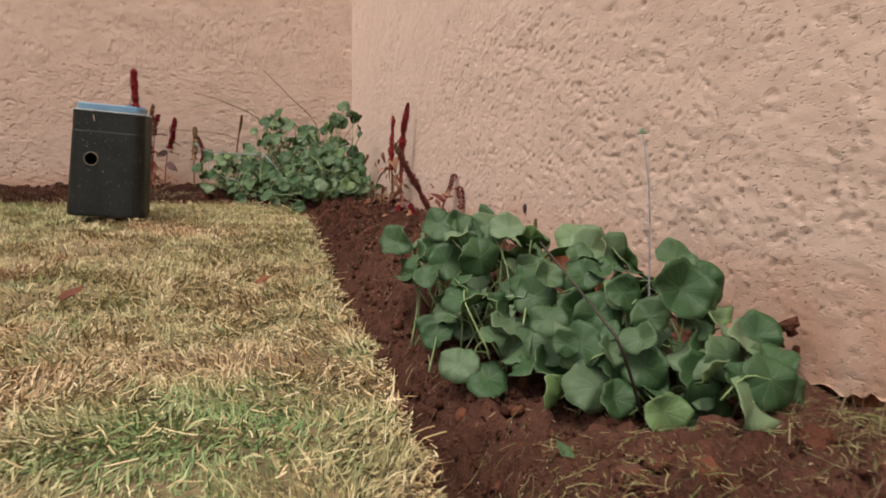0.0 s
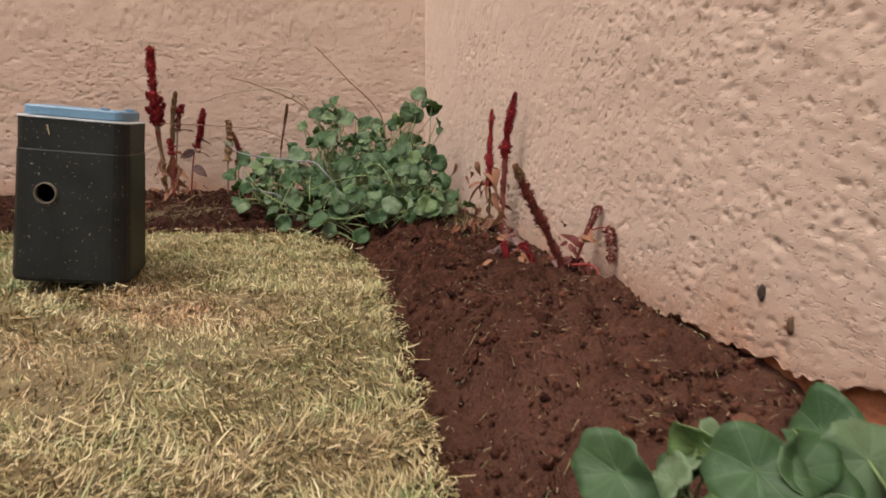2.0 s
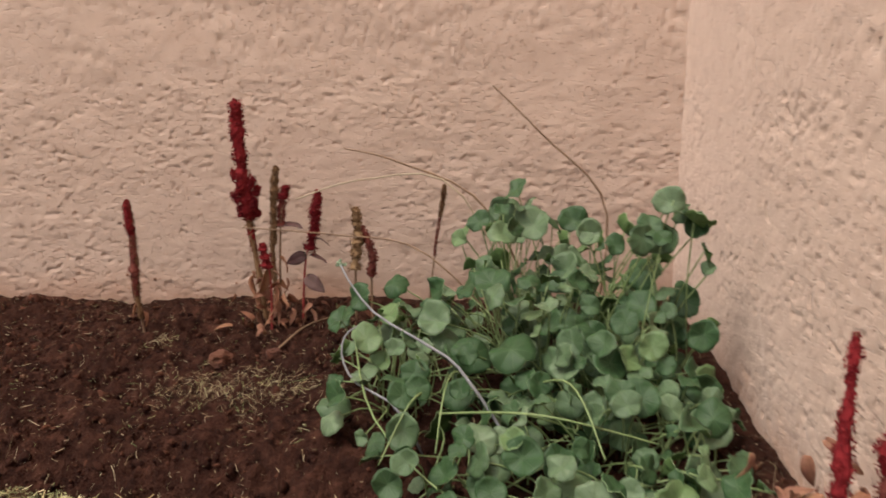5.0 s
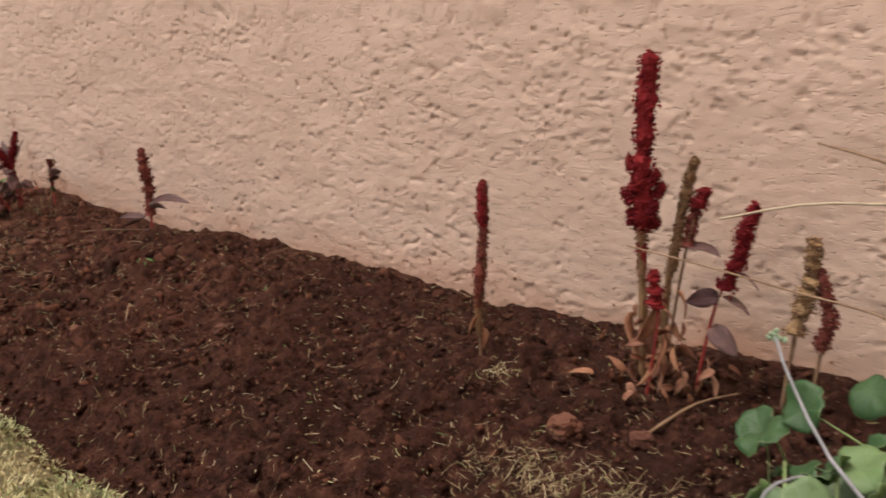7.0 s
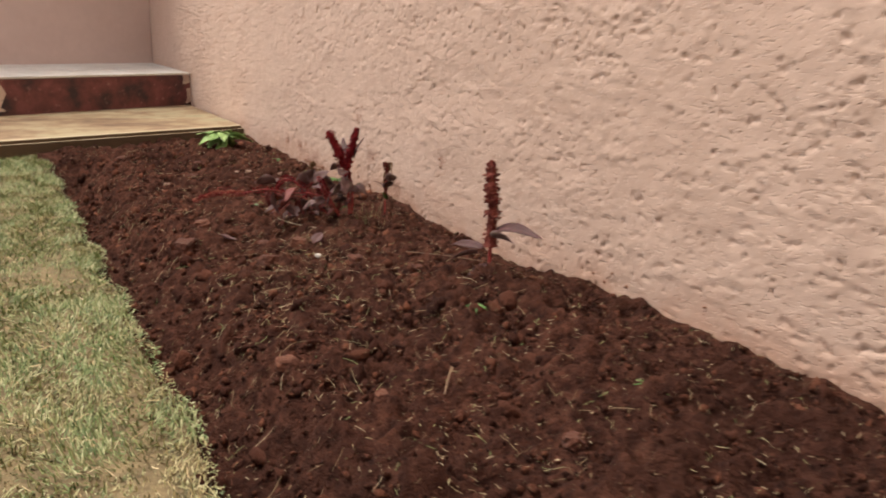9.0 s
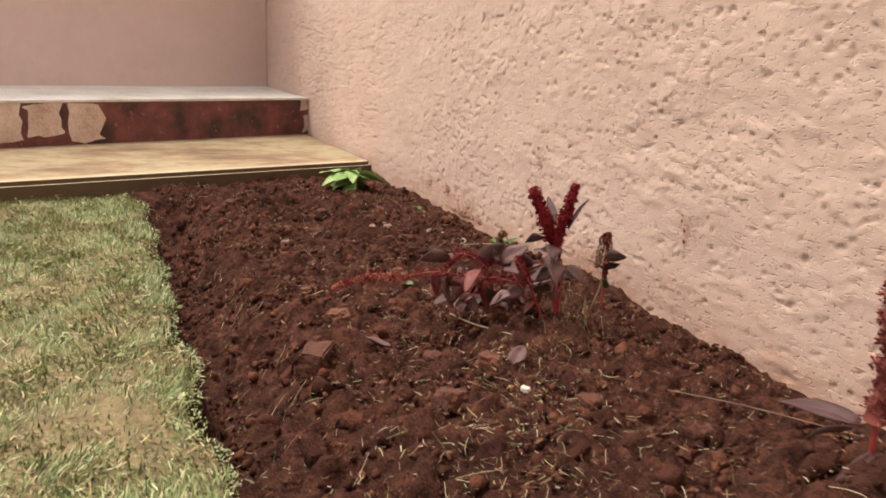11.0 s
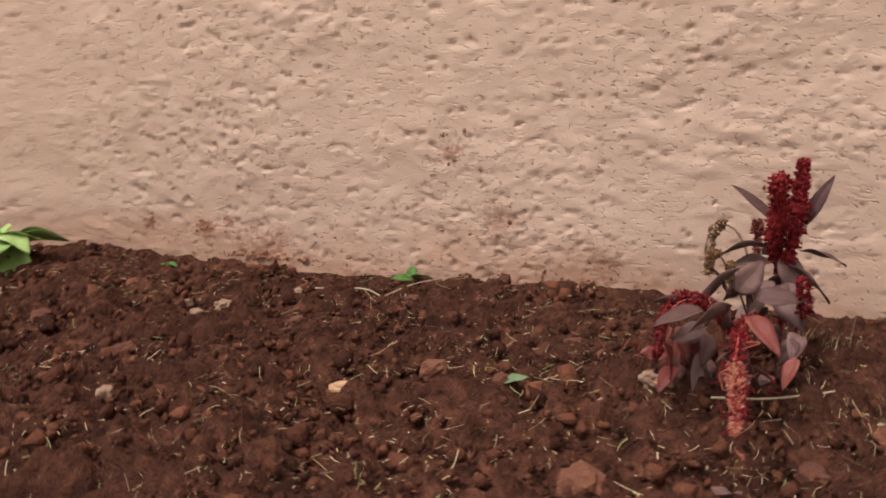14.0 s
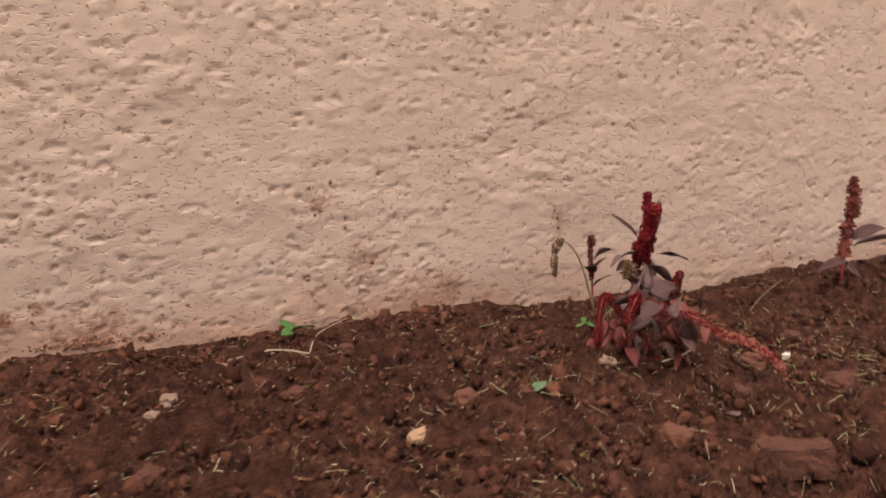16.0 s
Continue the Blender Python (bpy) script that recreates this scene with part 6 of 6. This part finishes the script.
def weed_sprig(x, y, tall, seed):
    """A thin upright shoot with a few dark shrivelled buds along it."""
    r = random.Random(seed)
    o = Vector(sz(x, y, -0.003))
    ob = empty("weed_sprig", o)
    line = [o, o + Vector((r.gauss(0, 0.003), r.gauss(0, 0.003), tall * 0.5)), o + Vector((r.gauss(0, 0.007), r.gauss(0, 0.004), tall))]
    part("stem", tube_bm(line, 0.0008, 0.0005, 4, 7, origin=o), DARK_STEM, ob)
    for i, p in enumerate(bezier(line, 7)[2:]):
        v, f = crumbs(np.asarray(p - o)[None] + np.random.default_rng(seed + i).normal(0, 0.0018, (7, 3)), np.full(7, 0.0019), seed + i, OCTA, 0.4)
        mesh_object("bud", v, f, MUD, ob)
    return tagged(ob, "thin dark weed sprig standing at the wall's foot", "weed", "weed sprigs")


for i, (x, y, tall) in enumerate(((-2.285, 5.335, 0.032), (-2.232, 5.34, 0.018), (-1.985, 5.30, 0.030), (-2.03, 5.33, 0.016), (-2.35, 5.345, 0.014))):
    weed_sprig(x, y, tall, 400 + 9 * i)


def dry_leaf(label, x, y, size, mat, on, turn):
    ob = new("dry_leaf", lance_leaf_mesh(int(turn), mat, 0.05, 0.03, -0.3, 0.5))
    ob.matrix_world = pose(x, y, float(on(np.array(x), np.array(y))) + 0.008, 5, -8, turn) @ Matrix.Diagonal((size, size, size, 1))
    return tagged(ob, label, "leaf", "fallen leaves")


dry_leaf("curled rust-brown dead leaf on the lawn", 0.055, 2.945, 0.62, DEAD, lawn_z, 12)
dry_leaf("curled dark brown dead leaf on the lawn", -0.235, 2.87, 0.8, DEAD, lawn_z, 40)
dry_leaf("curled dark brown dead leaf on the lawn", -0.42, 2.36, 0.8, DEAD, lawn_z, 80)
dry_leaf("grey-green wilted leaf on the soil", -2.02, 4.86, 0.8, PURPLE, soil_z, 250)
dry_leaf("fallen dark leaf on the soil", -1.85, 4.98, 0.8, PURPLE, soil_z, 130)
dry_leaf("fresh green fallen leaf on the soil", -2.255, 4.975, 0.55, NAST, soil_z, 20)
dry_leaf("torn green leaf lying on the soil", 0.325, 2.31, 0.55, NAST, soil_z, 100)

# tuft of weeds and earth against the wall
tuft = empty("weed_clump", (0.685, 2.44, -0.05))
r2 = np.random.default_rng(5)
v, f = crumbs(r2.normal(0, 1, (60, 3)) * [0.012, 0.022, 0.022] + [0, 0, 0.03], r2.uniform(0.006, 0.016, 60), 3)
mesh_object("root_ball", v, f, CLOD, tuft)
for i in range(14):
    a = r.uniform(0, 6.28)
    place_lance(GREEN_SMALL[i % 2], tuft, Vector((0.68, 2.44 + r.uniform(-0.03, 0.03), 0.0 + r.uniform(-0.01, 0.02))), (math.cos(a) - 0.5, math.sin(a), r.uniform(0.1, 1)), r.uniform(0.25, 0.5))
tagged(tuft, "clump of earth and small green weeds at the wall's foot", "weeds")


# ---- box on the lawn ----
def rounded_ring(w, d, rad, z, seg=6):
    pts = []
    for cx, cy, a0 in ((w / 2 - rad, d / 2 - rad, 0), (-w / 2 + rad, d / 2 - rad, 90), (-w / 2 + rad, -d / 2 + rad, 180), (w / 2 - rad, -d / 2 + rad, 270)):
        for k in range(seg + 1):
            a = radians(a0 + 90 * k / seg)
            pts.append((cx + rad * math.cos(a), cy + rad * math.sin(a), z))
    return pts


def loft(rings, cap_low=True, cap_high=True):
    bm = bmesh.new()
    vs = [[bm.verts.new(p) for p in ring] for ring in rings]
    n = len(vs[0])
    for a, b in zip(vs, vs[1:]):
        for k in range(n):
            bm.faces.new((a[k], a[(k + 1) % n], b[(k + 1) % n], b[k]))
    if cap_low:
        bm.faces.new(vs[0][::-1])
    if cap_high:
        bm.faces.new(vs[-1])
    return bm


def black_plastic():
    m, t, p = material("black_plastic")
    v = coords(t)
    col = ramp(t, noise_tex(t, v, 14, 5), [(0.35, (0.006, 0.008, 0.0075)), (0.7, (0.015, 0.0175, 0.0165))])
    col = mix(t, ramp(t, noise_tex(t, v, 190, 2), [(0.675, (0, 0, 0)), (0.72, (0.7, 0.7, 0.7))]), col, (0.30, 0.27, 0.20))
    t.links.new(col, p.inputs["Base Color"])
    p.inputs["Roughness"].default_value = 0.5
    p.inputs["Specular IOR Level"].default_value = 0.3
    bump(t, noise_tex(t, v, 90, 3), p, 0.15, 0.002)
    return m


BLACK = black_plastic()
BLUE = plain_material("blue_plastic", (0.10, 0.21, 0.32), (0.16, 0.29, 0.42), 25, 0.45, 80, 0.001)
RIM = plain_material("scuffed_rim", (0.32, 0.36, 0.40), (0.55, 0.58, 0.60), 40, 0.5)
crate = empty("plastic_box", (0, 0, 0))
W0, W1, BH = 0.192, 0.178, 0.275
body = loft([rounded_ring(W0 - 0.004, W0 - 0.004, 0.034, 0.0), rounded_ring(W0, W0, 0.036, 0.006), rounded_ring(W0 - 0.003, W0 - 0.003, 0.036, 0.06), rounded_ring(W1 + 0.002, W1 + 0.002, 0.030, BH - 0.055), rounded_ring(W1, W1, 0.030, BH - 0.053),
             rounded_ring(W1 - 0.001, W1 - 0.001, 0.028, BH), rounded_ring(W1 - 0.011, W1 - 0.011, 0.024, BH), rounded_ring(W0 - 0.016, W0 - 0.016, 0.030, 0.012)], True, True)
body_ob = part("body", body, BLACK, crate, "black plastic body with a round hole", False)
cutter = new("cutter", bpy.data.meshes.new("cutter"))
bm = bmesh.new()
bmesh.ops.create_cone(bm, segments=28, radius1=0.0155, radius2=0.0155, depth=0.1, cap_ends=True)
bm.to_mesh(cutter.data)
bm.free()
cutter.matrix_world = pose(-0.036, -W0 / 2, 0.150, 90, 0, 0)
cut = body_ob.modifiers.new("hole", "BOOLEAN")
cut.object, cut.operation, cut.solver = cutter, "DIFFERENCE", "EXACT"
bpy.context.view_layer.update()
drilled = bpy.data.meshes.new_from_object(body_ob.evaluated_get(bpy.context.evaluated_depsgraph_get()))
body_ob.modifiers.clear()
body_ob.data = drilled
bpy.data.objects.remove(cutter)
collar = bmesh.new()
ring = []
for k in range(28):
    a = 2 * math.pi * k / 28
    ring.append([collar.verts.new((-0.036 + q * math.cos(a), y, 0.150 + q * math.sin(a))) for q, y in ((0.0155, -W0 / 2 + 0.014), (0.0155, -W0 / 2 - 0.001), (0.018, -W0 / 2 - 0.001), (0.0185, -W0 / 2 + 0.008))])
for k in range(28):
    for j in range(3):
        collar.faces.new((ring[k][j], ring[k][j + 1], ring[(k + 1) % 28][j + 1], ring[(k + 1) % 28][j]))
part("collar", collar, plain_material("dusty_collar", (0.05, 0.045, 0.035), (0.20, 0.17, 0.12), 60, 0.8), crate, "dusty collar of the hole", True)
part("rim", loft([rounded_ring(W1 + 0.003, W1 + 0.003, 0.030, BH - 0.0015), rounded_ring(W1 + 0.003, W1 + 0.003, 0.030, BH + 0.0005), rounded_ring(W1 - 0.004, W1 - 0.004, 0.028, BH + 0.0015)]), RIM, crate, "scuffed pale edge")
lid = part("lid", loft([rounded_ring(W1 - 0.022, W1 - 0.022, 0.016, BH + 0.003), rounded_ring(W1 - 0.022, W1 - 0.022, 0.016, BH + 0.016), rounded_ring(W1 - 0.026, W1 - 0.026, 0.014, BH + 0.0185)]), BLUE, crate, "blue plastic lid")
for i, (dx, dy) in enumerate(((0.07, 0.02), (0.045, -0.055), (0.06, 0.06))):
    bm = box_bm(dx - 0.007, dx + 0.007, dy - 0.005, dy + 0.005, BH + 0.018, BH + 0.0225, 0.0015)
    part("lug", bm, BLUE, lid)
scraps = bmesh.new()
tube_bm([(0.0 - 0.035, -W1 / 2 - 0.003, BH - 0.012), (-0.031, -W1 / 2 - 0.004, BH - 0.028)], 0.0014, 0.001, 5, 4, scraps)
part("stuck_straw", scraps, PALE_STEM, crate, "bit of straw stuck to the side")
crate.matrix_world = pose(-0.258, 3.905, 0.046, 0.0, 4.5, -4)
tagged(crate, "black plastic box with blue lid standing on the lawn", "box")
